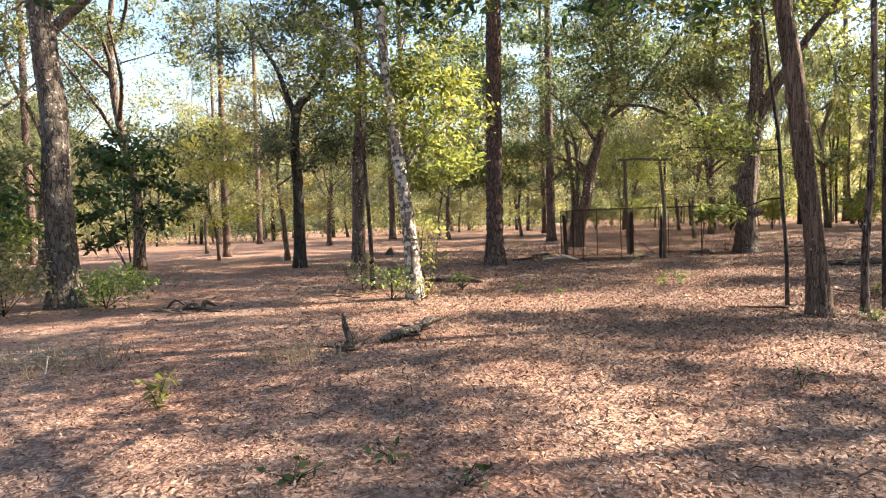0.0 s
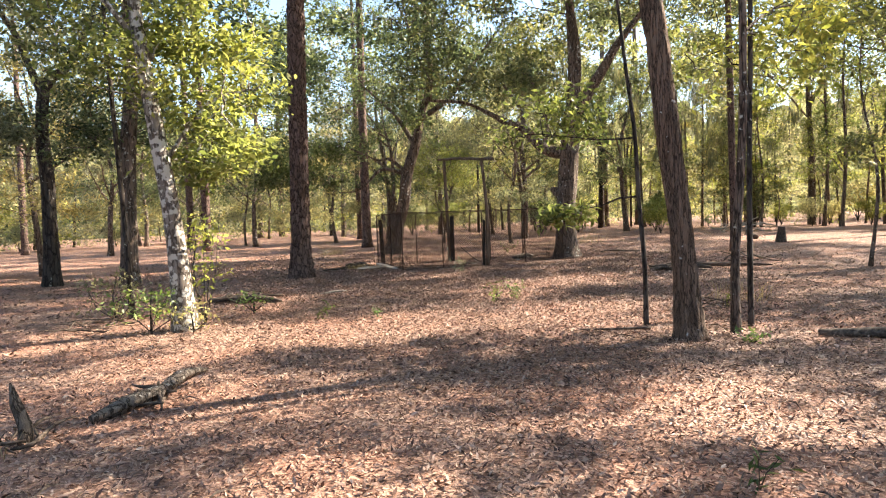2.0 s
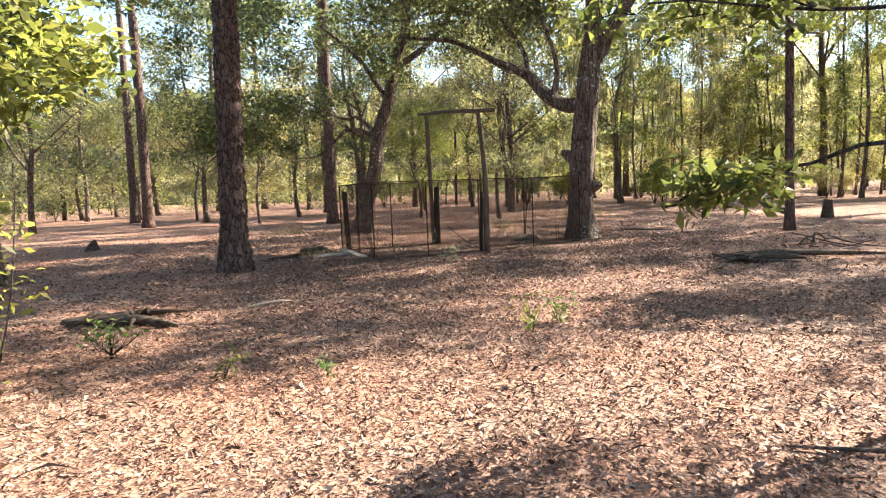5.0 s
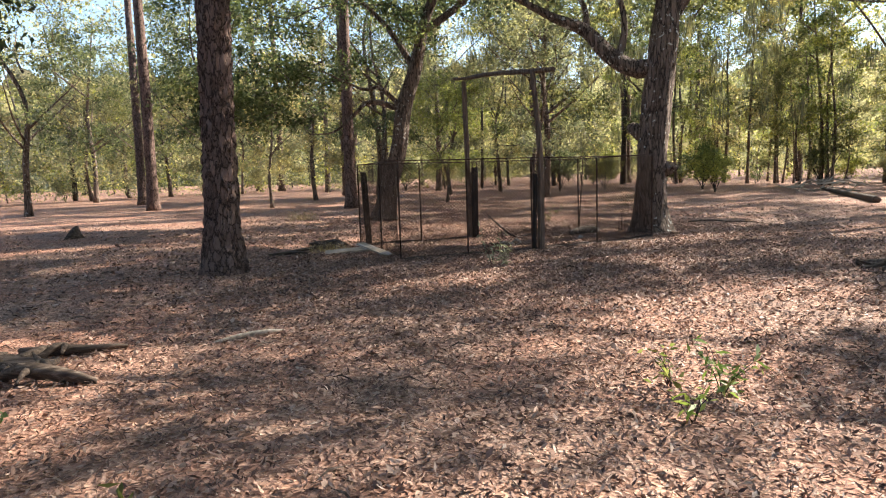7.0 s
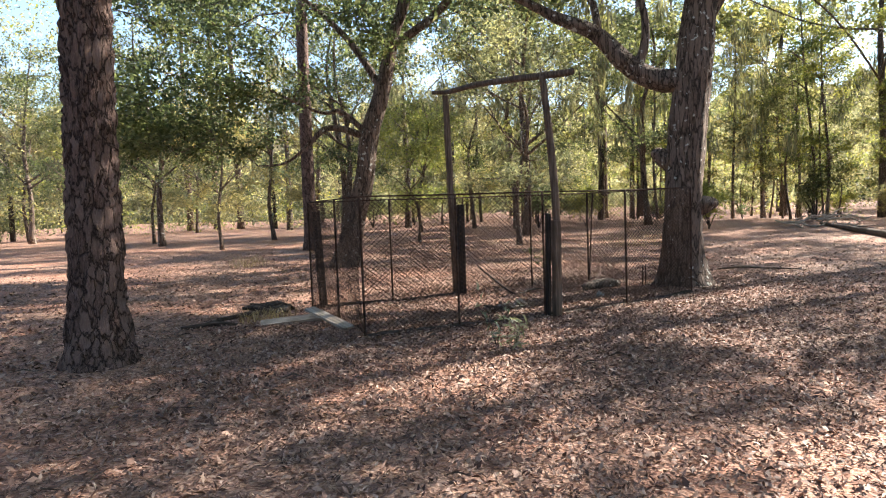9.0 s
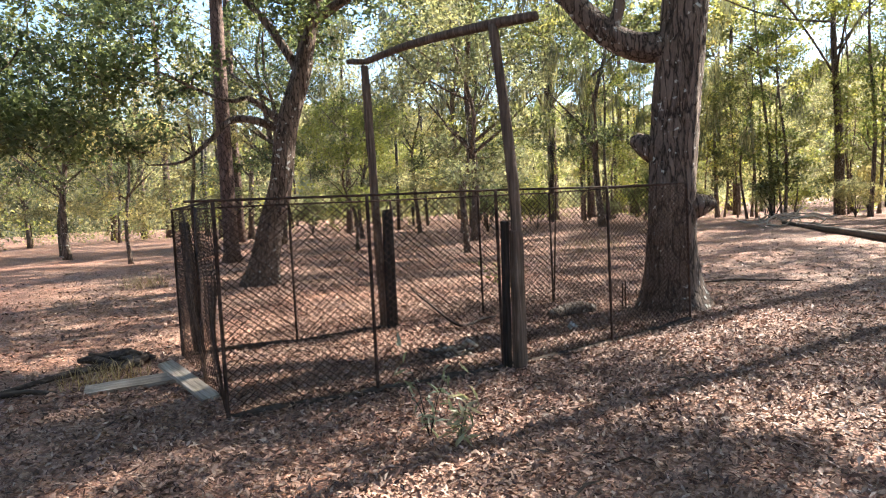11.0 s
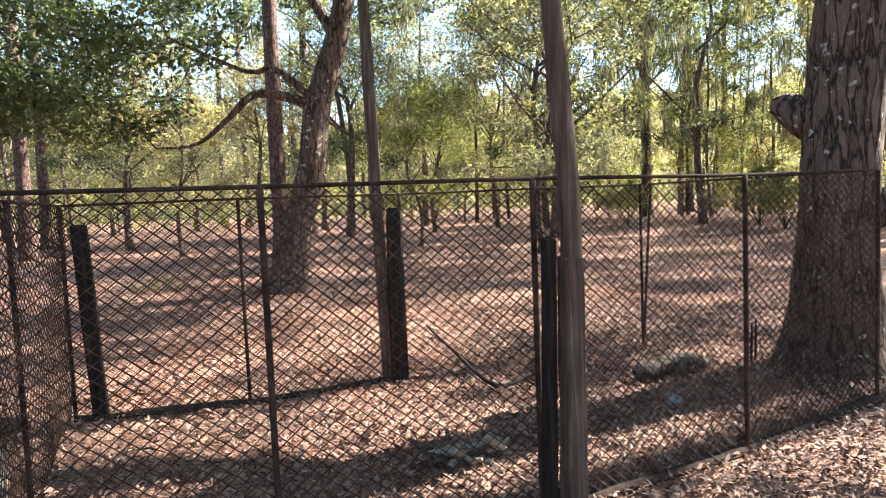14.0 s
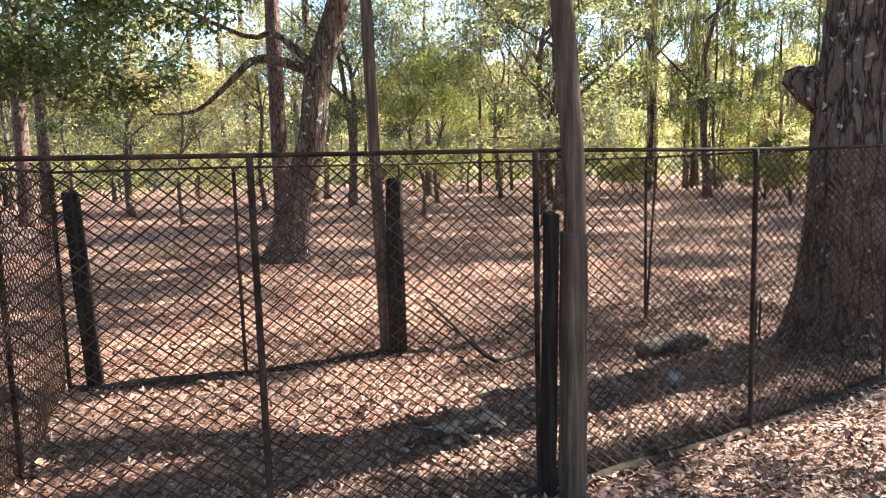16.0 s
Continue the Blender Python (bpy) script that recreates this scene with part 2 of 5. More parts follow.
class Soup:
    """Gathers tubes and blocks into one mesh."""

    def __init__(self):
        self.v, self.f = [], []

    def tube(self, pts, radii, seg=8, rough=0.0, seed=0.0, ridges=None, step=0.0):
        pts = [Vector(p) for p in pts]
        radii = list(radii)
        if step:
            pts, radii = smooth_line(pts, radii, step)
        base = len(self.v)
        side = Vector((1, 0.13, 0.07))
        for i, p in enumerate(pts):
            d = (pts[min(i + 1, len(pts) - 1)] - pts[max(i - 1, 0)]).normalized()
            u = (side - d * side.dot(d)).normalized()
            w = d.cross(u)
            side = u
            for j in range(seg):
                a = 2 * math.pi * j / seg
                off = u * math.cos(a) + w * math.sin(a)
                r = radii[i]
                if rough:
                    r *= 1 + rough * noise.noise((off.x * 1.3 + seed, off.y * 1.3, p.z * 1.1 + off.z + seed))
                if ridges:
                    r += ridges(off, p, seed)
                self.v.append(p + off * r)
        n = len(pts)
        for i in range(n - 1):
            for j in range(seg):
                a, b = base + i * seg + j, base + i * seg + (j + 1) % seg
                self.f.append((a, b, b + seg, a + seg))
        self.f.append(tuple(base + j for j in reversed(range(seg))))
        self.f.append(tuple(base + (n - 1) * seg + j for j in range(seg)))

    def make(self, name, material, parent=None, label="", smooth=True):
        return mesh_object(name, [tuple(v) for v in self.v], self.f, material, parent, label, smooth)


def smooth_line(pts, radii, step):
    out, rad = [], []
    n = len(pts)
    for i in range(n - 1):
        p0, p1, p2, p3 = pts[max(i - 1, 0)], pts[i], pts[i + 1], pts[min(i + 2, n - 1)]
        k = max(1, int((p2 - p1).length / step))
        for j in range(k):
            t = j / k
            out.append(0.5 * ((2 * p1) + (p2 - p0) * t + (2 * p0 - 5 * p1 + 4 * p2 - p3) * t * t + (3 * p1 - p0 - 3 * p2 + p3) * t ** 3))
            rad.append(radii[i] * (1 - t) + radii[i + 1] * t)
    out.append(pts[-1])
    rad.append(radii[-1])
    return out, rad


def pine_ridges(off, p, seed):
    a = math.atan2(off.y, off.x)
    q = Vector((math.cos(a) * 2.7 + seed, math.sin(a) * 2.7, p.z * 4.0))
    q += 0.45 * noise.noise_vector(q * 1.7)
    d = noise.voronoi(q * 1.3)[0]
    return 0.042 * min((d[1] - d[0]) * 2.4, 1.0) - 0.026 + 0.006 * noise.noise(q * 5)


def oak_ridges(off, p, seed):
    a = math.atan2(off.y, off.x)
    q = Vector((math.cos(a) * 2.6 + seed, math.sin(a) * 2.6, p.z * 1.5))
    return 0.020 * (1 - 2 * abs(noise.noise(q * 2.2))) + 0.03 * noise.noise(q * 0.5) - 0.012


def flare(r, z, k=0.55, h=0.28):
    return r * (1 + k * math.exp(-max(z, 0.0) / h))


def leaves(rng, centres, spread, per, size, droop=0.25, narrow=0.42, flat=0.6, far=False):
    """Leaf blades round the centres, each a bent four-cornered blade, or three-cornered where far off."""
    c = np.repeat(np.asarray(centres, dtype=float), per, axis=0)
    n = len(c)
    s = np.repeat(np.broadcast_to(np.asarray(spread, dtype=float), (len(centres),)), per)[:, None]
    g = rng.normal(size=(n, 3))
    g /= np.maximum(np.linalg.norm(g, axis=1, keepdims=True), 1e-6)
    rad = rng.random((n, 1)) ** 0.45
    p = c + g * rad * s * np.array([1, 1, flat])
    d = rng.normal(size=(n, 3)) * np.array([1, 1, 0.7]) + np.array([0, 0, -droop])
    d /= np.linalg.norm(d, axis=1, keepdims=True)
    up = rng.normal(size=(n, 3)) * 0.8 + np.array([0, 0, 1.0])
    w = np.cross(d, up)
    w /= np.maximum(np.linalg.norm(w, axis=1, keepdims=True), 1e-6)
    nn = np.cross(w, d)
    ln = size * (0.6 + 0.8 * rng.random((n, 1)))
    wd = ln * narrow * (0.7 + 0.6 * rng.random((n, 1))) * 0.5
    if far:
        return np.stack([p - w * wd, p + w * wd, p + d * ln], axis=1).reshape(-1, 3), np.arange(3 * n).reshape(-1, 3)
    mid = p + d * ln * 0.5 + nn * ln * 0.10
    v = np.stack([p, mid + w * wd, p + d * ln, mid - w * wd], axis=1).reshape(-1, 3)
    f = np.arange(4 * n).reshape(-1, 4)
    return v, f


def needles(rng, centres, spread, per, size):
    return leaves(rng, centres, spread, per, size, 0.1, 0.12, 0.8)


def crown_centres(rng, centre, radius, n, low=-0.55):
    out = []
    while len(out) < n:
        g = rng.normal(size=3)
        g /= np.linalg.norm(g)
        if g[2] < low:
            continue
        out.append(np.array(centre) + g * np.array(radius) * (0.45 + 0.55 * rng.random()))
    return np.array(out)


def reach(soup, limbs, centres, rng, r=0.022, seg=3):
    """A thin bent branch from the nearest limb to each leaf clump."""
    pool = [p for line in limbs for p in line]
    first = np.array(pool)
    order = np.argsort([((first - c) ** 2).sum(1).min() for c in centres])
    for c in np.asarray(centres)[order]:
        arr = np.array(pool)
        k = np.argmin(((arr - c) ** 2).sum(1) + 1.2 * np.maximum(arr[:, 2] - c[2] + 0.3, 0) ** 2)
        a = arr[k]
        d = c - a
        ln = np.linalg.norm(d)
        if ln < 0.15:
            continue
        m1, m2 = a + d * 0.35 + rng.normal(size=3) * ln * 0.09, a + d * 0.7 + rng.normal(size=3) * ln * 0.09 + np.array([0, 0, 0.06 * ln])
        rr = min(r * (0.6 + 0.35 * ln), 0.05)
        soup.tube([a, m1, m2, c], [rr, rr * 0.75, rr * 0.55, rr * 0.3], seg)
        pool += [m2, c]


def dense(line, step=0.4):
    pts, _ = smooth_line([Vector(p) for p in line], [0] * len(line), step)
    return [np.array(p) for p in pts]


def tree(name, x, y, label, trunk, limbs, bark, leaf, clumps, per=110, size=0.1, seed=1, seg=14, ridges=None, rough=0.12, step=0.12, needle=False, category="tree", group="", twigs=0.022, foot=0.45, far=False):
    """trunk, limbs: lines of (dx, dy, z, radius) from the base; clumps: (centre, radius, how many, spread) from the base."""
    rng = np.random.default_rng(seed)
    ob = thing(name, x, y, gz(x, y), label, category, group)
    s, tw = Soup(), Soup()
    lines = []
    for i, line in enumerate([trunk] + limbs):
        pts, rad = [Vector(p[:3]) for p in line], [p[3] for p in line]
        if i == 0:
            pts2, rad2 = smooth_line(pts, rad, step)
            pts2[0].z -= 0.06
            rad2 = [flare(r, p.z, foot) for r, p in zip(rad2, pts2)]
            s.tube(pts2, rad2, seg, rough, seed * 1.7, ridges)
        else:
            big = seg >= 14
            t = Soup() if big else s
            t.tube(pts, rad, max(6, seg // 2), rough, seed + i, ridges if rad[0] > 0.1 else None, max(step, 0.12))
            if big:
                t.make("burl" if line[-1][2] - line[0][2] < 0.2 and rad[0] > 0.14 else "limb", bark, ob)
        lines.append([p for p in dense([q[:3] for q in line]) if i or p[2] > 0.25 * line[-1][2]])
    vs, fs, k = [], [], 0
    for centre, radius, n, spread in clumps:
        cc = crown_centres(rng, centre, radius, n, -0.95 if category == "shrub" else -0.55)
        reach(tw, lines, cc, rng, twigs)
        v, f = needles(rng, cc, spread, per, size) if needle else leaves(rng, cc, spread, per, size, far=far)
        vs.append(v)
        fs.append(f + k)
        k += len(v)
    s.make("trunk", bark, ob)
    if tw.v:
        tagged(tw.make("twig_work", bark, ob), kind="stuff")
    if vs:
        mesh_object("crown", np.concatenate(vs), np.concatenate(fs), leaf, ob, smooth=False)
    return ob


# ---- ground ----
def axis_steps(a, b, lo, hi, fine):
    mid = np.arange(lo, hi + fine / 2, fine)
    left = lo - np.geomspace(1.0, lo - a, 26)[::-1]
    right = hi + np.geomspace(1.0, b - hi, 26)
    return np.concatenate([left, mid, right])


gx, gy = axis_steps(-900, 900, -14, 24, 0.35), axis_steps(-900, 1200, -4, 36, 0.35)
gv = np.array([(x, y, gz(x, y)) for y in gy for x in gx])
ii = np.arange((len(gx)) * (len(gy))).reshape(len(gy), len(gx))
gf = np.stack([ii[:-1, :-1], ii[:-1, 1:], ii[1:, 1:], ii[1:, :-1]], axis=-1).reshape(-1, 4)
ground = mesh_object("ground", gv, gf, LITTER)
tagged(ground, "woodland floor covered with brown fallen leaves", "ground", kind="structure")

# ---- near trees, placed and shaped to fit the camera's view ----
def near_trees():
    tree("pine_tree", 1.47, 17.5, "tall pine trunk with plated reddish-grey bark", [(0, 0, 0, 0.235), (0.03, 0, 1.4, 0.215), (0.09, 0, 3.5, 0.205), (0.2, 0.05, 8, 0.19), (0.3, 0.1, 14, 0.12), (0.3, 0.1, 17, 0.05)], [],
         BARK_PINE, NEEDLE, [((0.3, 0.1, 14.5), (2.6, 2.6, 3.0), 34, 0.55)], 110, 0.26, 3, 56, pine_ridges, 0.05, 0.05, True)
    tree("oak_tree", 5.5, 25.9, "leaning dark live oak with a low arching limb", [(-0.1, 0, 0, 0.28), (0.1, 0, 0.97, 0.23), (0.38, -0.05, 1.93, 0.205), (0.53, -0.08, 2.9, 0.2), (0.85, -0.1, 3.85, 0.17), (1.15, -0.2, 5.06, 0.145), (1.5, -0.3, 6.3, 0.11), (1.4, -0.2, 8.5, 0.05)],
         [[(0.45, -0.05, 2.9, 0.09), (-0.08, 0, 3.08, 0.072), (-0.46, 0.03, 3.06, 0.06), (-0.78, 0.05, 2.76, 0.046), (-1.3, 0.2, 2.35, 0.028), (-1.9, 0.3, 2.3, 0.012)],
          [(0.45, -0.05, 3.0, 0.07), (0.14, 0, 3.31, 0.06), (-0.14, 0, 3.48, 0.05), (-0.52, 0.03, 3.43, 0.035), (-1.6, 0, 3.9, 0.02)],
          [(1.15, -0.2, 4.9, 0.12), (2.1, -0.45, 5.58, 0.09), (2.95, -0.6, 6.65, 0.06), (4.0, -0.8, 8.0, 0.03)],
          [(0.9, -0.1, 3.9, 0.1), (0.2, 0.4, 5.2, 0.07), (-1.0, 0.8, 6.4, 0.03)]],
         BARK_OAK, LEAF_OAK_SUNLIT, [((-3.2, 0.2, 2.75), (2.4, 1.6, 0.6), 34, 0.45), ((-2.9, 0, 3.6), (2.9, 2.0, 1.0), 46, 0.55), ((-1.8, 0.5, 5.6), (4.4, 3.0, 2.0), 72, 0.6), ((2.6, -0.3, 6.4), (3.4, 2.6, 2.0), 44, 0.6), ((0.8, 0, 9), (3.6, 3.4, 1.6), 16, 0.7)], 140, 0.115, 5, 26, oak_ridges, 0.08, 0.09)
    tree("oak_tree", 8.95, 18.85, "massive live oak with burls and pale lichen", [(-0.03, 0.03, 0, 0.315), (-0.04, 0.02, 0.57, 0.272), (-0.03, 0.02, 1.4, 0.252), (0.02, 0, 1.95, 0.258), (0.08, -0.05, 2.7, 0.262), (0.15, -0.1, 3.6, 0.23), (0.25, -0.15, 4.6, 0.19), (0.28, -0.15, 5.9, 0.15), (0.2, 0, 8, 0.08), (0.1, 0.1, 10, 0.04)],
         [[(0.0, -0.02, 2.92, 0.17), (-0.34, 0.27, 2.98, 0.15), (-0.67, 0.53, 3.3, 0.13), (-0.94, 0.74, 3.7, 0.11), (-1.5, 0.9, 3.95, 0.08), (-2.4, 1.4, 4.5, 0.04), (-3.4, 1.6, 4.6, 0.02)],
          [(-0.5, 0.4, 3.15, 0.08), (-0.4, 0.32, 3.58, 0.06), (-0.46, 0.36, 4.18, 0.05), (-0.9, 0.4, 5.2, 0.03)],
          [(-0.94, 0.74, 3.6, 0.07), (-0.9, 0.9, 4.2, 0.05), (-1.3, 1.2, 5.0, 0.03)],
          [(0.16, -0.1, 3.7, 0.17), (0.6, -0.33, 4.54, 0.14), (0.96, -0.53, 5.16, 0.12), (1.31, -0.72, 5.78, 0.09), (2.2, -1.2, 7.0, 0.04)],
          [(-0.12, 0.12, 1.78, 0.17), (-0.22, 0.22, 1.86, 0.13), (-0.29, 0.29, 1.92, 0.085), (-0.33, 0.33, 1.93, 0.04)],
          [(0.10, -0.12, 1.14, 0.15), (0.20, -0.22, 1.16, 0.11), (0.27, -0.29, 1.17, 0.07), (0.30, -0.32, 1.17, 0.03)]],
         BARK_OAK, LEAF_OAK, [((-2.4, 1.4, 5.2), (2.5, 2.2, 1.2), 38, 0.7), ((1.8, -0.8, 7.2), (3.4, 3.2, 2.0), 46, 0.75), ((0.0, 0.4, 9.4), (3.8, 3.6, 2.0), 46, 0.8), ((-2.8, 1.0, 7.2), (2.6, 2.6, 1.6), 28, 0.75)], 135, 0.125, 7, 44, oak_ridges, 0.10, 0.06)
    tree("hardwood_tree", 4.295, 7.12, "leaning tree with shaggy brown bark", [(0.02, 0, 0, 0.116), (-0.03, 0.02, 1.0, 0.106), (-0.12, 0.08, 2.04, 0.102), (-0.2, 0.12, 3.0, 0.098), (-0.3, 0.18, 4.0, 0.094), (-0.5, 0.3, 7, 0.08), (-0.6, 0.3, 10, 0.03)], [[(-0.35, 0.2, 4.6, 0.05), (-1.2, 0.5, 5.4, 0.035), (-2.2, 0.7, 5.8, 0.015)], [(-0.45, 0.25, 5.6, 0.05), (0.6, 0.8, 6.6, 0.03), (1.5, 1.2, 7.2, 0.015)]],
         BARK_BROWN, LEAF_OAK, [((-0.5, 0.3, 7.6), (3.2, 3.2, 2.6), 48, 0.5)], 125, 0.125, 11, 40, oak_ridges, 0.05, 0.05)
    tree("pale_tree", -0.47, 10.5, "slender curved tree with pale blotched bark", [(0, 0, 0, 0.125), (-0.06, 0, 1.2, 0.108), (-0.18, 0, 2.3, 0.10), (-0.3, -0.01, 3.3, 0.085), (-0.38, -0.01, 4.5, 0.07), (-0.4, 0, 7.5, 0.03)], [[(-0.1, 0, 2.1, 0.03), (0.4, 0.1, 2.8, 0.02), (0.9, 0.2, 3.0, 0.01)], [(-0.2, 0, 3.3, 0.04), (-0.9, -0.2, 4.2, 0.025), (-1.6, -0.3, 4.6, 0.012)]],
         BARK_PALE, LEAF_YELLOW, [((0.4, 0.3, 2.9), (0.85, 0.9, 1.7), 46, 0.40), ((0.6, 0.4, 2.1), (0.6, 0.7, 0.7), 18, 0.32), ((-0.7, 0.2, 3.4), (0.9, 0.9, 1.2), 20, 0.4), ((-0.4, 0, 5.4), (1.8, 1.8, 1.6), 54, 0.5)], 80, 0.10, 13, 22, None, 0.10, 0.1)
    tree("sapling", 4.36, 7.93, "thin dark sapling with a bare side twig", [(0, 0, 0, 0.027), (0, 0, 0.68, 0.024), (-0.03, 0.03, 1.33, 0.023), (-0.05, 0.05, 2.07, 0.021), (-0.11, 0.09, 2.76, 0.019), (-0.25, 0.2, 4.6, 0.012)], [[(-0.04, 0.04, 1.38, 0.014), (-0.18, 0.16, 1.37, 0.012), (-0.35, 0.3, 1.29, 0.01), (-0.52, 0.44, 1.27, 0.006), (-0.9, 0.7, 1.1, 0.004)], [(-0.06, 0.06, 2.0, 0.012), (-0.4, 0.2, 2.0, 0.009), (-0.9, 0.5, 2.1, 0.005)]],
         BARK_OAK_PLAIN, LEAF_YELLOW, [((-0.6, 0.5, 1.2), (0.38, 0.34, 0.16), 14, 0.16), ((-0.75, 0.5, 2.2), (0.75, 0.6, 0.45), 34, 0.28), ((-0.3, 0.2, 4.0), (1.2, 1.2, 0.9), 36, 0.38)], 30, 0.085, 17, 10, None, 0.1, 0.15, category="sapling", twigs=0.010, foot=0.15)
    tree("sapling", 4.88, 7.18, "thin straight tree with lichen-spotted bark", [(0, 0, 0, 0.048), (0.01, 0, 0.77, 0.043), (0.06, -0.05, 1.75, 0.040), (0.08, -0.08, 2.95, 0.036), (0.1, -0.1, 6.5, 0.02)], [[(0.08, -0.08, 2.9, 0.015), (0.6, 0.1, 3.2, 0.01), (1.1, 0.2, 3.3, 0.006)]],
         BARK_OAK, LEAF_YELLOW, [((0.9, 0.4, 2.8), (1.1, 0.9, 0.8), 20, 0.34), ((0.1, 0, 5.8), (1.3, 1.3, 1.0), 26, 0.4)], 40, 0.09, 19, 14, None, 0.12, 0.1, category="sapling", twigs=0.012, foot=0.15)
    tree("sapling", 5.30, 7.46, "thin straight dark sapling", [(0, 0, 0, 0.030), (0.01, 0, 1.52, 0.027), (0.04, -0.02, 3.07, 0.024), (0.1, 0, 6.0, 0.012)], [],
         BARK_OAK_PLAIN, LEAF_YELLOW, [((0.9, 0.8, 3.0), (1.3, 1.1, 0.9), 20, 0.34), ((0.1, 0, 5.4), (1.1, 1.1, 0.8), 18, 0.4)], 40, 0.09, 23, 10, None, 0.12, 0.15, category="sapling", twigs=0.010, foot=0.15)
    tree("oak_tree", -6.5, 11.0, "stout oak trunk with pale grey bark among bushes", [(0, 0, 0, 0.25), (0, 0, 1.6, 0.22), (0, 0, 3.3, 0.21), (-0.05, -0.03, 4.3, 0.2), (-0.1, -0.05, 5.5, 0.2), (-0.2, 0, 9, 0.08)], [[(-0.05, 0, 4.6, 0.1), (1.2, 0.3, 5.8, 0.07), (2.6, 0.5, 6.2, 0.03)], [(-0.1, 0, 5.2, 0.09), (-1.2, 0.5, 6.4, 0.05), (-2.4, 0.8, 7, 0.02)]],
         BARK_LOG, LEAF_OAK, [((0.6, 0, 7.0), (3.6, 3.2, 2.4), 80, 0.6), ((-1.1, -0.6, 2.4), (1.0, 0.8, 1.2), 18, 0.42)], 110, 0.10, 29, 26, oak_ridges, 0.1, 0.1)
    tree("forked_tree", -4.15, 19.4, "dark oak with a pale broken fork", [(0, 0, 0, 0.17), (0.05, 0, 2.4, 0.15), (0, 0, 3.6, 0.14), (0.15, 0, 4.7, 0.12), (0.7, 0.1, 5.3, 0.08), (1.4, 0.2, 7, 0.04)], [[(0.1, 0, 4.3, 0.1), (-0.2, 0, 5.2, 0.08), (-0.5, 0, 6, 0.06), (-1.3, -0.2, 7.2, 0.03)]],
         BARK_OAK_PLAIN, LEAF_DULL_HAZED, [((-0.4, 0, 6.2), (3.0, 2.6, 2.6), 80, 0.55), ((0.2, 0, 3.4), (1.8, 1.4, 1.0), 30, 0.45)], 110, 0.12, 31, 16, None, 0.15, 0.15)
    tree("slender_tree", -2.25, 18.0, "straight grey trunk in a thicket", [(0, 0, 0, 0.19), (0.1, 0, 2.7, 0.165), (0.28, 0, 5, 0.15), (0.25, 0, 8, 0.08), (0.2, 0, 11, 0.03)], [],
         BARK_OAK, LEAF_OAK, [((0.2, 0, 7.4), (3.0, 2.8, 2.8), 80, 0.6), ((0.1, 0, 3.6), (1.7, 1.5, 1.4), 40, 0.45)], 110, 0.11, 37, 16, None, 0.15, 0.15)
    tree("sapling", -1.3, 12.0, "thin leaning dark sapling beside the pale tree", [(0, 0, 0, 0.045), (-0.02, 0, 1.2, 0.04), (-0.1, 0, 3.3, 0.03), (-0.15, 0, 5.5, 0.015)], [],
         BARK_OAK_PLAIN, LEAF_OAK, [((-0.2, 0, 3.8), (1.1, 1.0, 1.6), 34, 0.35)], 60, 0.10, 41, 10, None, 0.12, 0.15, category="sapling", twigs=0.012, foot=0.15)


near_trees()

# ---- further trees: (x, y, height, trunk radius, kind) ----
def pine_form(seed, h=17.0, r=0.2):
    return tree("pine_tree", 0, 0, "tall straight pine in the woodland", [(0, 0, 0, r), (0.05, 0, h * 0.3, r * 0.9), (0.1, 0.1, h * 0.7, r * 0.62), (0.1, 0.1, h, r * 0.2)], [], BARK_PINE, NEEDLE,
                [((0.1, 0.1, h * 0.84), (2.2, 2.2, h * 0.16), 24, 0.55)], 70, 0.32, seed, 12, None, 0.08, 0.5, True, group="woodland trees")


def oak_form(seed, h=10.0, r=0.17, leaf=None, low=3.2, wide=3.0):
    rr = random.Random(seed)
    bend = lambda k: rr.uniform(-k, k)
    trunk = [(0, 0, 0, r), (bend(0.15), bend(0.15), h * 0.2, r * 0.88), (bend(0.4), bend(0.4), h * 0.45, r * 0.65), (bend(0.7), bend(0.7), h * 0.7, r * 0.4), (bend(0.8), bend(0.8), h * 0.95, r * 0.12)]
    limbs = []
    for i in range(5):
        a, z = rr.uniform(0, 6.28), h * rr.uniform(0.25, 0.6)
        limbs.append([(trunk[2][0] * z / h * 2, trunk[2][1] * z / h * 2, z, r * 0.42), (math.cos(a) * wide * 0.35, math.sin(a) * wide * 0.35, z + h * 0.08, r * 0.3), (math.cos(a) * wide * 0.8, math.sin(a) * wide * 0.8, z + h * 0.2, r * 0.1)])
    return tree("broadleaf_tree", 0, 0, "slender evergreen broadleaf tree in the woodland", trunk, limbs, BARK_OAK, leaf,
                [((0, 0, h * 0.66), (wide, wide, h * 0.32), 46, 0.7), ((0, 0, low), (wide * 0.85, wide * 0.85, 1.0), 13, 0.6)], 185, 0.125, seed, 10, None, 0.15, 0.45, group="woodland trees", far=True)


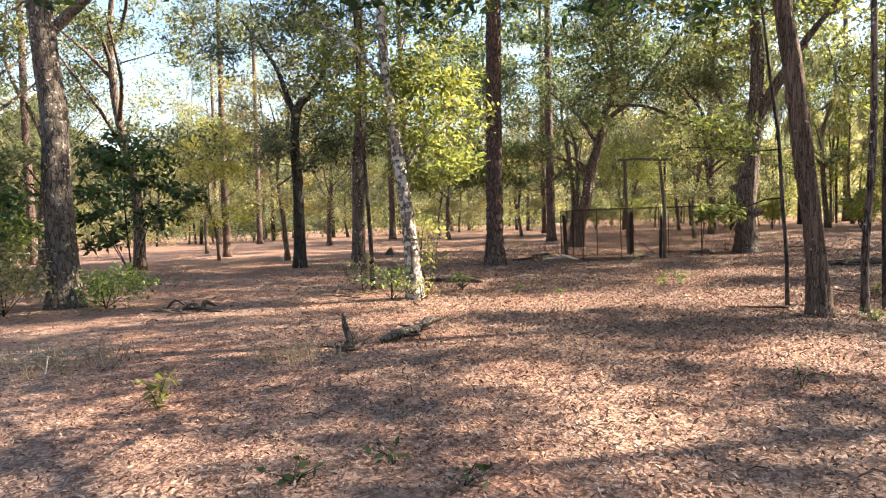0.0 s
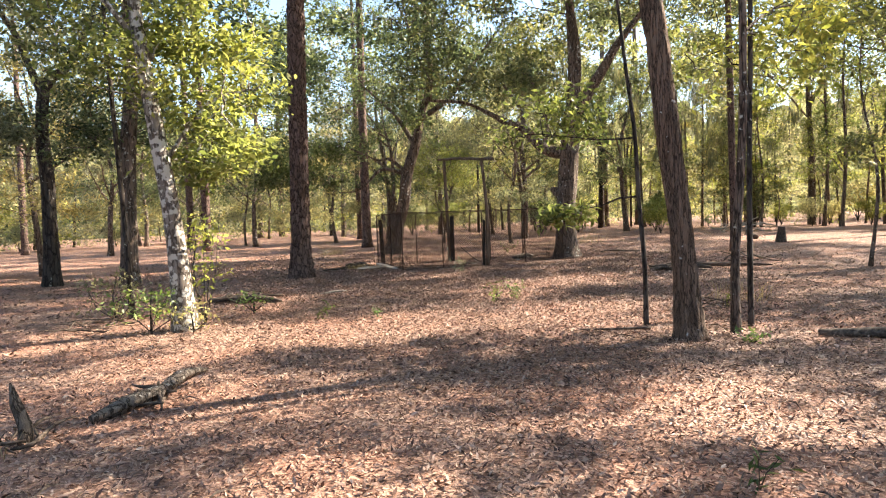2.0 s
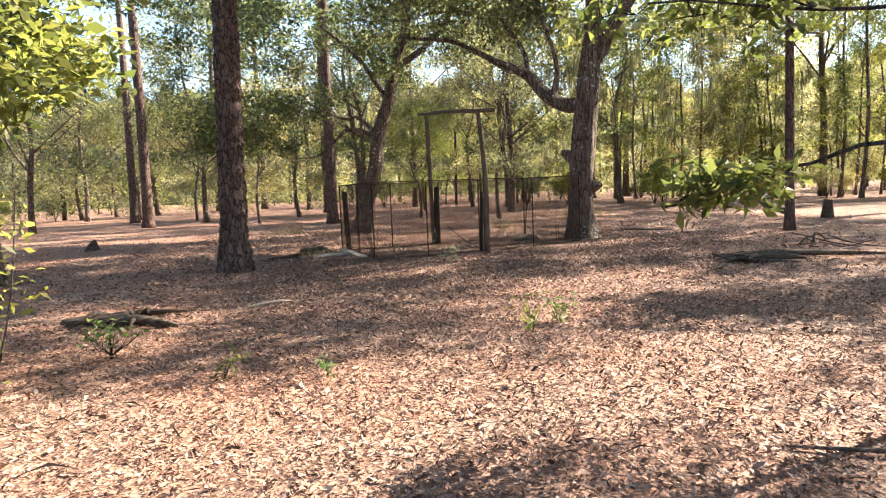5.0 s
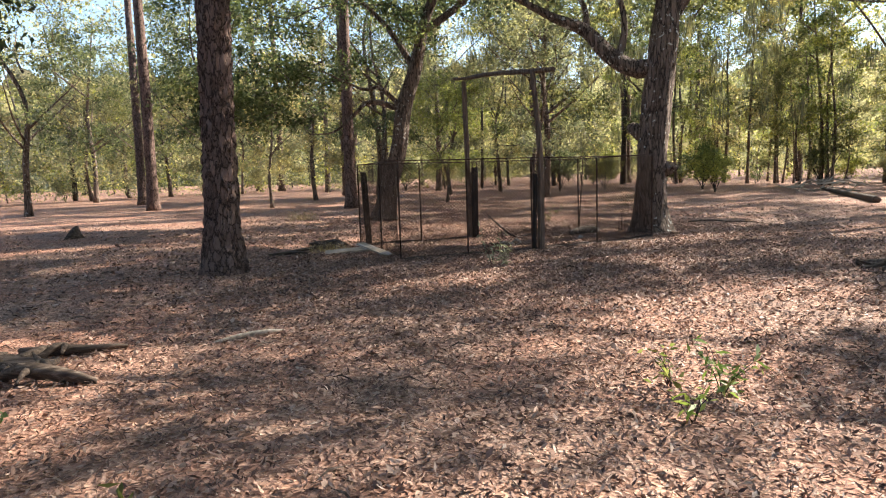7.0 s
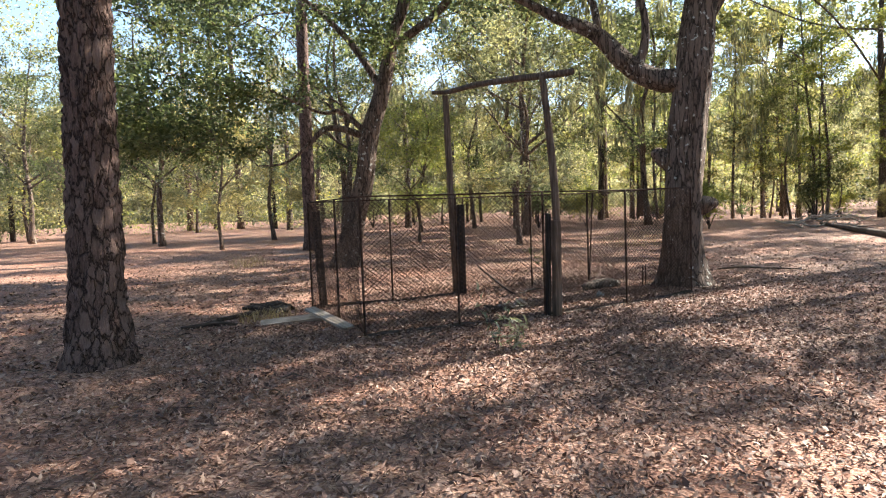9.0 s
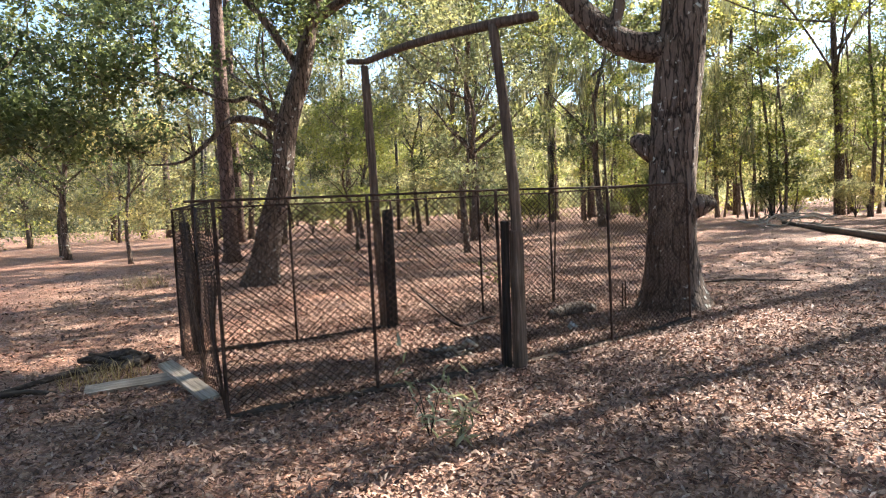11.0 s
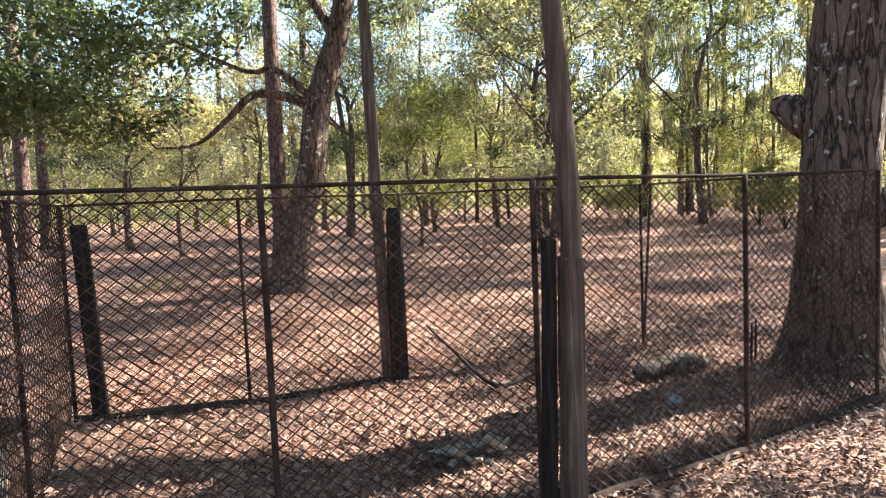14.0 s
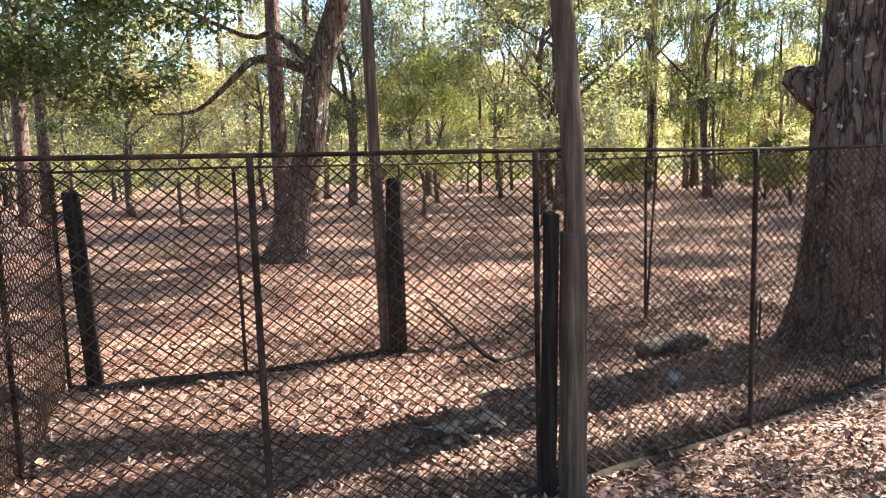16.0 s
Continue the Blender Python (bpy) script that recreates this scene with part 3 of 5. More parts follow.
def thicket_form(seed, leaf, h=8.0, r=0.05):
    rr = random.Random(seed)
    trunk = [(0, 0, 0, r), (rr.uniform(-.2, .2), rr.uniform(-.2, .2), h * 0.3, r * 0.85), (rr.uniform(-.6, .6), rr.uniform(-.6, .6), h * 0.65, r * 0.55), (rr.uniform(-.9, .9), rr.uniform(-.9, .9), h, r * 0.15)]
    limbs = []
    for i in range(5):
        a, z = rr.uniform(0, 6.28), h * rr.uniform(0.2, 0.75)
        k = trunk[2][0] * z / (h * 0.65), trunk[2][1] * z / (h * 0.65)
        limbs.append([(k[0], k[1], z, r * 0.35), (k[0] + math.cos(a) * 0.6, k[1] + math.sin(a) * 0.6, z + 0.5, r * 0.22), (k[0] + math.cos(a) * 1.3, k[1] + math.sin(a) * 1.3, z + 0.7, r * 0.08)])
    return tree("thicket_tree", 0, 0, "slim yellow-green tree at the wood's edge", trunk, limbs, BARK_OAK, leaf,
                [((0, 0, h * 0.72), (1.5, 1.5, h * 0.28), 22, 0.5), ((0, 0, h * 0.34), (1.3, 1.3, h * 0.2), 13, 0.42)], 125, 0.115, seed, 7, None, 0.12, 0.4, group="thicket trees", twigs=0.014, far=True)


def bush_form(seed, leaf, h=2.2, n=22):
    rr = random.Random(seed)
    trunk = [(0, 0, 0, 0.03), (rr.uniform(-.1, .1), rr.uniform(-.1, .1), h * 0.5, 0.02), (0.05, 0, h * 0.9, 0.008)]
    limbs = [[(0, 0, 0.03, 0.02), (math.cos(a) * 0.35, math.sin(a) * 0.35, h * 0.4, 0.014), (math.cos(a) * 0.7, math.sin(a) * 0.7, h * 0.75, 0.006)] for a in (0.4, 2.1, 3.9, 5.2)]
    return tree("shrub", 0, 0, "leafy evergreen undergrowth shrub", trunk, limbs, BARK_OAK_PLAIN, leaf, [((0, 0, h * 0.6), (0.9, 0.9, h * 0.38), n, 0.42)], 130, 0.105, seed, 6, None, 0.1, 0.3, category="shrub", group="undergrowth shrubs", twigs=0.012, far=True)


FORMS = {"pine": [pine_form(101), pine_form(102, 19, 0.23)],
         "oak": [oak_form(103, 10, 0.13, LEAF_OAK), oak_form(104, 8.5, 0.10, LEAF_DULL_HAZED, 2.4, 2.6), oak_form(105, 11, 0.16, LEAF_OAK, 3.4, 3.3)],
         "yellow": [oak_form(106, 7.5, 0.07, LEAF_YELLOW, 2.2, 2.2), oak_form(107, 9, 0.09, LEAF_DULL_HAZED, 2.6, 2.5)],
         "thicket": [thicket_form(111, LEAF_YELLOW), thicket_form(112, LEAF_DULL_HAZED, 9.5, 0.07), thicket_form(113, LEAF_OAK, 7.0, 0.045), thicket_form(114, LEAF_YELLOW, 10.5, 0.085)],
         "bush": [bush_form(108, LEAF_DULL_HAZED), bush_form(109, LEAF_OAK, 1.7, 16), bush_form(110, LEAF_YELLOW, 2.0, 24)]}
used = set()


def plant(kind, x, y, scale=1.0, thick=1.0, rng=random.Random(5)):
    form = rng.choice(FORMS[kind])
    m = pose(x, y, gz(x, y), 0, 0, rng.uniform(0, 360)) @ Matrix.Diagonal((scale * thick, scale * thick, scale, 1))
    if form.name in used:
        ob = copy_thing(form, Matrix.Identity(4))
    else:
        used.add(form.name)
        ob = form
    ob.location, ob.rotation_euler, ob.scale = m.translation, (0, 0, rng.uniform(0, 6.28)), (scale * thick, scale * thick, scale)
    return ob


SET = [("oak", -9.8, 21.5, 1.15), ("oak", -13.5, 18, 1.1), ("pine", -16.5, 27, 0.9), ("oak", -13.7, 22.8, 1), ("pine", -9.1, 28.5, 0.8), ("oak", -5.5, 23.9, 0.9), ("oak", 22.5, 38, 1.2), ("oak", 0.7, 42.3, 1), ("oak", 14.5, 35, 1.2), ("oak", 9.8, 48, 1.2), ("yellow", 9.9, 34.6, 0.75),
       ("pine", -1.75, 39, 1.15), ("pine", 28.4, 50.8, 1.3), ("pine", 31.8, 51.4, 1.3), ("oak", -6.3, 38.5, 1), ("oak", -8, 60, 1.2), ("oak", -3.3, 52, 0.9), ("pine", 1.5, 68, 1.2), ("pine", 3.5, 69, 1.2),
       ("pine", 5.2, 66, 1.1), ("oak", 2, 60, 0.9), ("oak", -3, 61, 1), ("pine", 5.75, 33.4, 0.95), ("yellow", 11.5, 29.5, 0.9), ("oak", -11.5, 33, 0.9), ("yellow", -8.5, 25.5, 0.8), ("oak", 5.6, 44, 1),
       ("yellow", 3, 36.5, 0.7), ("oak", 17.5, 42, 1.1), ("yellow", 13, 44, 1), ("pine", 23, 20.5, 1.05)]
for kind, x, y, s in SET:
    plant(kind, x, y, s)
plant("thicket", 11.8, 11.8, 0.8)
plant("pine", 13.3, 17.4, 0.95, 0.52)
rng = random.Random(77)
spots = [(x, y) for _, x, y, _ in SET]


def clear(x, y, gap=7.0):
    if x > 25 and 18 < y < 52 and x < 44:
        return False
    if -15 < x < 34 and -4 < y < 44 and not (x < -10 and y < 18) and not (x > 26 and y > 26):
        return False
    return all((x - a) ** 2 + (y - b) ** 2 > gap for a, b in spots)


def scatter(n, lo, hi, a0, a1, mix):
    count = 0
    while count < n:
        r, a = lo + (hi - lo) * rng.random() ** 0.8, rng.uniform(a0, a1)
        x, y = 4 + r * math.sin(radians(a)), 12 + r * math.cos(radians(a))
        if clear(x, y):
            spots.append((x, y))
            plant(rng.choices(["pine", "oak", "yellow"], mix)[0], x, y, rng.uniform(0.8, 1.2))
            count += 1


scatter(42, 27, 60, -55, 80, [0.2, 0.42, 0.38])
scatter(22, 16, 40, 75, 300, [0.3, 0.5, 0.2])
count = 0
while count < 40:
    r, a = 25 + 34 * rng.random(), rng.uniform(-60, 85)
    x, y = 4 + r * math.sin(radians(a)), 12 + r * math.cos(radians(a))
    if (-9 < x < 20 and y < 40) or (x > 12 and y < 31 and x < 27) or (a < 25 and r < 44):
        continue
    plant("bush", x, y, rng.uniform(0.7, 1.4))
    count += 1


# the wood's edge beyond the open ground
EDGE = [(30.5, 22.5), (29.5, 28.5), (28.0, 33.5), (29.5, 39.5), (27.0, 45.0), (20.0, 50.5)]
for (ax, ay), (bx, by) in zip(EDGE[:-1], EDGE[1:]):
    for i in range(9):
        t, depth = (i + rng.random()) / 9, 7.0 * rng.random() ** 1.5
        plant("thicket", ax + (bx - ax) * t + depth * 0.9 + rng.uniform(-0.6, 0.6), ay + (by - ay) * t + depth * 0.4 + rng.uniform(-0.6, 0.6), rng.uniform(0.75, 1.25))
    for i in range(3):
        t = rng.random()
        plant("bush", ax + (bx - ax) * t + rng.uniform(0, 3), ay + (by - ay) * t + rng.uniform(0, 2), rng.uniform(0.4, 0.8))


# ---- tall oaks added to the east, mostly unseen, to shade the ground ----
# Ground patches left in sun, placed to fit the camera's view.
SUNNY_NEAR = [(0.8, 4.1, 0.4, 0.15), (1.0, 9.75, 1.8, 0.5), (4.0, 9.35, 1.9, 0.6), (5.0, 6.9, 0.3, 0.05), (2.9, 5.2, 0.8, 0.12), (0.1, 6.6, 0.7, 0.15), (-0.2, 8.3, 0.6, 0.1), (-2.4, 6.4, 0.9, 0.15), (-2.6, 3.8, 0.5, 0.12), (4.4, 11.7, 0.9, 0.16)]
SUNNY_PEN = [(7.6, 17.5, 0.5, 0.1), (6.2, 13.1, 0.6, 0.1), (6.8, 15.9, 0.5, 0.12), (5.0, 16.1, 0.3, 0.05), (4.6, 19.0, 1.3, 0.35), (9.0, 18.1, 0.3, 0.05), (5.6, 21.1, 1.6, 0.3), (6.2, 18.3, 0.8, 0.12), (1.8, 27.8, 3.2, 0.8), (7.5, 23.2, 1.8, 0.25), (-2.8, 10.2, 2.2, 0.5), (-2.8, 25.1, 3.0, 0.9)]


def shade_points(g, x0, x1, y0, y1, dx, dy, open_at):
    """Where leaf clumps are put between the sun and the ground, with gaps and sunny patches left out."""
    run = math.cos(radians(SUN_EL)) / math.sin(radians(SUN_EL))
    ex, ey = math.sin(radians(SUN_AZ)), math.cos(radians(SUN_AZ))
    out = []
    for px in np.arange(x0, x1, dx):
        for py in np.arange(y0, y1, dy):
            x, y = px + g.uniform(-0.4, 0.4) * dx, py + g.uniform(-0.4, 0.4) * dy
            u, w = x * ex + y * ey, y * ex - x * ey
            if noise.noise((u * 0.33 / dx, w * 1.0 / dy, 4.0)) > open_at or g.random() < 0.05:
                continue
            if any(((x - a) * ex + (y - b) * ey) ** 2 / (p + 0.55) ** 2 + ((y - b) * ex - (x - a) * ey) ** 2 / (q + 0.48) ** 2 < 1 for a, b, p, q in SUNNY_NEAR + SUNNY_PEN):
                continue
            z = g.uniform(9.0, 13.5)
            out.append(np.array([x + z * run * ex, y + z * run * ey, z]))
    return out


def canopy(seed, feet, points, spread, per, size):
    g = np.random.default_rng(seed)
    own = [[] for _ in feet]
    for c in points:
        own[int(np.argmin([(c[0] - a) ** 2 + (c[1] - b) ** 2 for a, b in feet]))].append(c)
    for i, ((x, y), cs) in enumerate(zip(feet, own)):
        if not cs:
            continue
        base = np.array([x, y, gz(x, y)])
        cs = np.array(cs) - base
        ob = thing("canopy_oak", x, y, base[2], "tall oak added to shade the ground, gaps set for sunny patches", "tree", "tall oaks")
        s, tw = Soup(), Soup()
        s.tube([(0, 0, -0.06), (0.1, 0.05, 4), (0.05, 0.2, 8), (0.2, 0.1, 12)], [0.24, 0.17, 0.12, 0.04], 10, 0.12, i, None, 0.5)
        lines = [[np.array((0.08, 0.1, z)) for z in (7.0, 8.0, 9.0, 10.0)]]
        ang = np.arctan2(cs[:, 1], cs[:, 0])
        for k in range(7):
            pick = cs[(ang > -math.pi + k * 0.8976) & (ang <= -math.pi + (k + 1) * 0.8976)]
            if len(pick):
                m = pick.mean(0)
                line = [(0.08, 0.1, 6.0 + 0.4 * k), tuple(m * np.array([0.4, 0.4, 0.0]) + np.array([0, 0, 8.8])), tuple(m - np.array([0, 0, 0.4]))]
                s.tube(line, [0.055, 0.04, 0.02], 6, 0.1, k, None, 0.5)
                lines.append(dense(line))
        reach(tw, lines, cs, g, 0.012)
        s.make("trunk", BARK_OAK, ob)
        tagged(tw.make("twig_work", BARK_OAK, ob), kind="stuff")
        v, f = leaves(g, cs, spread, per, size, 0.25, 0.6, 0.6, True)
        mesh_object("crown", v, f, LEAF_OAK, ob, smooth=False)


shade_rng = np.random.default_rng(61)
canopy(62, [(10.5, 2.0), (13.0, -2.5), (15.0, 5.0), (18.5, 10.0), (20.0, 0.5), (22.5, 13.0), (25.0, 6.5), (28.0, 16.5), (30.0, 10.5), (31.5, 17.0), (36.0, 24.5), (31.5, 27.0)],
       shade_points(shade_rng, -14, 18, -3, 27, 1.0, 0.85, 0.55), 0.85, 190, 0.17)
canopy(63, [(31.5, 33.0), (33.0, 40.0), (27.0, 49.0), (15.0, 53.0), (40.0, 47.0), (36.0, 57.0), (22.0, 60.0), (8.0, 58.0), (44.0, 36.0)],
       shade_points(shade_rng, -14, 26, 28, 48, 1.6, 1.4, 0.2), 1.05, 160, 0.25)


def local_bush(name, x, y, label, h, wide, n, leaf, per, size, seed, spread=0.3):
    rr = random.Random(seed)
    k = 0.008 + 0.004 * h
    trunk = [(0, 0, 0, k), (rr.uniform(-.1, .1), rr.uniform(-.1, .1), h * 0.5, k * 0.7), (0.03, 0, h * 0.9, k * 0.3)]
    limbs = [[(0, 0, 0.02, k * 0.6), (math.cos(a) * wide * rr.uniform(0.3, 0.6), math.sin(a) * wide * rr.uniform(0.3, 0.6), h * rr.uniform(0.25, 0.45), k * 0.4), (math.cos(a) * wide * 0.8, math.sin(a) * wide * 0.8, h * rr.uniform(0.5, 0.9), k * 0.2)] for a in (0.2, 1.5, 2.8, 4.1, 5.4)]
    return tree(name, x, y, label, trunk, limbs, BARK_OAK_PLAIN, leaf, [((0, 0, h * 0.58), (wide, wide, h * 0.42), n, spread)], per, size, seed, 6, None, 0.1, 0.2, category="shrub", twigs=0.005)


local_bush("evergreen_shrub", -8.3, 17.6, "large dark glossy evergreen shrub", 4.2, 1.9, 46, LEAF_DARK, 46, 0.22, 201, 0.42)
local_bush("evergreen_shrub", -9.6, 13.6, "dark evergreen shrub beside the stout oak", 2.6, 1.2, 34, LEAF_DARK, 50, 0.2, 202, 0.42)
local_bush("evergreen_shrub", -7.9, 10.4, "dark glossy shrub in front of the stout oak", 3.3, 1.0, 40, LEAF_DARK, 34, 0.16, 211, 0.4)
local_bush("shrub", -6.9, 10.0, "pale green weedy bush at the oak's foot", 1.1, 0.8, 26, LEAF_DULL_HAZED, 40, 0.10, 203)
local_bush("shrub", -5.6, 10.6, "low green bush at the oak's foot", 0.7, 0.7, 20, SHOOT, 40, 0.09, 204)
local_bush("shrub", -7.9, 11.2, "yellow-green bush behind the oak", 1.9, 0.9, 34, LEAF_YELLOW, 40, 0.10, 205)
local_bush("shrub", -0.25, 10.75, "spindly green shoots round the pale trunk", 1.6, 0.3, 26, LEAF_YELLOW, 10, 0.085, 206, 0.22)
local_bush("shrub", -0.85, 10.40, "twiggy low bush round the pale trunk", 0.6, 0.45, 30, SHOOT, 9, 0.07, 207, 0.16)
local_bush("shrub", -0.35, 10.25, "low dry weeds at the pale trunk's foot", 0.4, 0.4, 24, LEAF_DULL_HAZED, 8, 0.06, 210, 0.14)
local_bush("shrub", -1.45, 11.7, "twiggy low bush beside the thin sapling", 0.7, 0.55, 30, LEAF_DULL_HAZED, 9, 0.07, 208, 0.18)
local_bush("shrub", 0.35, 11.6, "thin leafy shoots among the leaves", 0.35, 0.3, 14, SHOOT, 7, 0.06, 209, 0.12)
tree("overhanging_oak", 2.9, -1.6, "narrow-leaved oak whose twigs hang over the path", [(0, 0, 0, 0.2), (0, 0, 2, 0.18), (-0.1, 0.1, 4, 0.15), (-0.2, 0.2, 8, 0.06)],
     [[(-0.05, 0.05, 3.2, 0.07), (-0.9, 1.6, 3.6, 0.05), (-1.6, 3.6, 3.4, 0.03), (-2.2, 5.4, 2.95, 0.010)], [(-0.05, 0.05, 3.4, 0.06), (-2.0, 2.0, 3.9, 0.04), (-3.8, 4.0, 3.5, 0.02), (-5.0, 5.2, 2.95, 0.008)], [(-0.1, 0.1, 3.8, 0.05), (0.0, 3.0, 3.9, 0.03), (-0.8, 6.3, 3.1, 0.010)]],
     BARK_OAK, LEAF_DARK, [((-2.1, 5.6, 2.78), (0.75, 0.5, 0.22), 20, 0.22), ((-3.1, 5.5, 2.8), (0.5, 0.5, 0.25), 9, 0.2), ((-4.9, 5.2, 2.8), (0.7, 0.5, 0.2), 12, 0.2), ((-0.9, 6.4, 2.95), (0.6, 0.6, 0.22), 9, 0.22), ((-0.6, 1.6, 6.5), (3.0, 3.0, 1.6), 24, 0.45)], 42, 0.085, 55, 14, None, 0.1, 0.2, twigs=0.008)


# far woods, too many to count
def far_woods():
    g = np.random.default_rng(9)
    n = 6400
    a = np.radians(g.uniform(-75, 84, n))
    r = 48 + 46 * g.random(n) ** 1.2
    z = 0.5 + 21 * g.random(n) ** 1.25
    c = np.stack([4 + r * np.sin(a), 12 + r * np.cos(a), z], axis=1)
    gaps = np.array([noise.noise((p * 9.0, q * 0.22, 2.0)) for p, q in zip(a, z)])
    c = c[(gaps > -0.22) | (z < 6)]
    m = len(c)
    for leaf, pick, label in ((LEAF_DULL_HAZED, slice(0, m * 3 // 5), "distant dull green woodland foliage, haze put into its colour"), (LEAF_OAK, slice(m * 3 // 5, m * 17 // 20), "distant dark green woodland foliage"), (LEAF_YELLOW, slice(m * 17 // 20, m), "distant yellow-green woodland foliage")):
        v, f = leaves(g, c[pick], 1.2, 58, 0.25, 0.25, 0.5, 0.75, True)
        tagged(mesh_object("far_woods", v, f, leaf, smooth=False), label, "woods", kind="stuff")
    s = Soup()
    for i in range(150):
        aa, rr = radians(g.uniform(-75, 100)), g.uniform(42, 95)
        x, y, r0 = 4 + rr * math.sin(aa), 12 + rr * math.cos(aa), g.uniform(0.05, 0.2)
        s.tube([(x, y, -0.3), (x + g.normal() * 0.3, y, 5), (x + g.normal() * 0.7, y, g.uniform(8, 15))], [r0, r0 * 0.75, r0 * 0.3], 5)
    tagged(s.make("far_trunks", BARK_OAK_PLAIN), "distant slim grey-brown trunks", "woods", kind="stuff")


far_woods()


def woods_backdrop():
    """The edge of the wood at a distance, a ragged ring of foliage beyond everything else."""
    k = Nodes("haze_paled_foliage")
    v = k.coord((1, 1, 1))
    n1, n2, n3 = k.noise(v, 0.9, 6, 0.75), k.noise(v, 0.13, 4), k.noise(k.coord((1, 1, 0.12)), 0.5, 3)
    # Tones paled in place of haze; darker where the bump sinks in.
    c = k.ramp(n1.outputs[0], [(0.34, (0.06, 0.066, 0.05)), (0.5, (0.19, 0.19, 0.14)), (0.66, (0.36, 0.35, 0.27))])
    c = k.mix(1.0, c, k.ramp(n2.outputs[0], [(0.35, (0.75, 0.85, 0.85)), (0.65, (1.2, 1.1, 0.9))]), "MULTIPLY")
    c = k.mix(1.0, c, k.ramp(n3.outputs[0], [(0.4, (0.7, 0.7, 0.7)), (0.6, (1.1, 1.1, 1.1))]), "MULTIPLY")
    k.bump(n1.outputs[0], 1.0, 1.2)
    mat = k.done(c, 0.9)
    tr, mx = k.n("ShaderNodeBsdfTranslucent"), k.n("ShaderNodeMixShader")
    k.l(k.mix(1.0, c, (1.5, 1.45, 1.0), "MULTIPLY"), tr.inputs[0])
    mx.inputs[0].default_value = 0.5
    k.l(k.p.outputs[0], mx.inputs[1])
    k.l(tr.outputs[0], mx.inputs[2])
    k.l(mx.outputs[0], k.out.inputs[0])
    verts, faces = [], []
    n, rows = 800, 28
    for i in range(n):
        a = 2 * math.pi * i / n
        dx, dy = math.sin(a), math.cos(a)
        h = 19 + 6 * noise.noise((dx * 6, dy * 6, 1.0)) + 4 * noise.noise((dx * 24, dy * 24, 2.0)) + 3 * noise.noise((dx * 80, dy * 80, 4.0))
        for j in range(rows + 1):
            t = j / rows
            r = 118 + 6 * t * t + 7.0 * noise.noise((dx * 22, dy * 22, t * 4)) + 3.0 * noise.noise((dx * 64, dy * 64, t * 10))
            verts.append((4 + r * dx, 12 + r * dy, -1.5 + (h + 1.5) * t))
    for i in range(n):
        for j in range(rows):
            p, q = i * (rows + 1) + j, ((i + 1) % n) * (rows + 1) + j
            faces.append((p, p + 1, q + 1, q))
    return tagged(mesh_object("backdrop", verts, faces, mat), "edge of the distant woodland with haze put into its colour", "backdrop", kind="structure")


woods_backdrop()


def hanging_moss():
    g = np.random.default_rng(33)
    c = np.concatenate([g.normal(size=(26, 3)) * np.array([2.5, 2.5, 2.2]) + np.array([x, y, 7.5]) for x, y in ((15, 34), (20, 40), (12, 44), (24, 37), (30, 36))])
    v, f = leaves(g, c, 0.3, 46, 0.75, 7.0, 0.05, 1.6)
    tagged(mesh_object("hanging_moss", v, f, MOSS, smooth=False), "pale grey moss hanging from the far branches", "moss", kind="stuff")


hanging_moss()


def understory():
    g = np.random.default_rng(21)
    n = 2300
    a = np.radians(g.uniform(-62, 85, n))
    r = 34 + 34 * g.random(n)
    c = np.stack([4 + r * np.sin(a), 12 + r * np.cos(a), np.where((a < 0.6) & (r < 44), 1.6, 0.3) + 5.5 * g.random(n) ** 1.3], axis=1)
    patch = np.array([noise.noise((x * 0.12, y * 0.12, 5.0)) for x, y, _ in c])
    c = c[patch > -0.12]
    h = len(c) // 2
    for leaf, cc, label in ((LEAF_DULL_HAZED, c[:h], "dull green undergrowth below the far trees, paled for haze"), (LEAF_YELLOW, c[h:h + h // 2], "yellow-green undergrowth below the far trees"), (LEAF_OAK, c[h + h // 2:], "dark green undergrowth below the far trees")):
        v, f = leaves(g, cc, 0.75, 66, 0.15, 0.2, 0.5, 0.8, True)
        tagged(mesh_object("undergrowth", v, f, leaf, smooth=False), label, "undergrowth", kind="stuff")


understory()


# ---- fence ----
FENCE_TOP = 1.39


def pipe_post(parent, x, y, h=FENCE_TOP, dx=0.0, dy=0.0, r=0.0125):
    s = Soup()
    z0 = gz(x, y)
    s.tube([(x, y, z0 - 0.05), (x + dx * 0.5, y + dy * 0.5, z0 + h * 0.5), (x + dx, y + dy, z0 + h)], [r, r, r], 10, 0.08, x * 3 + y, None, 0.1)
    return s.make("post", RUST_PIPE, parent)


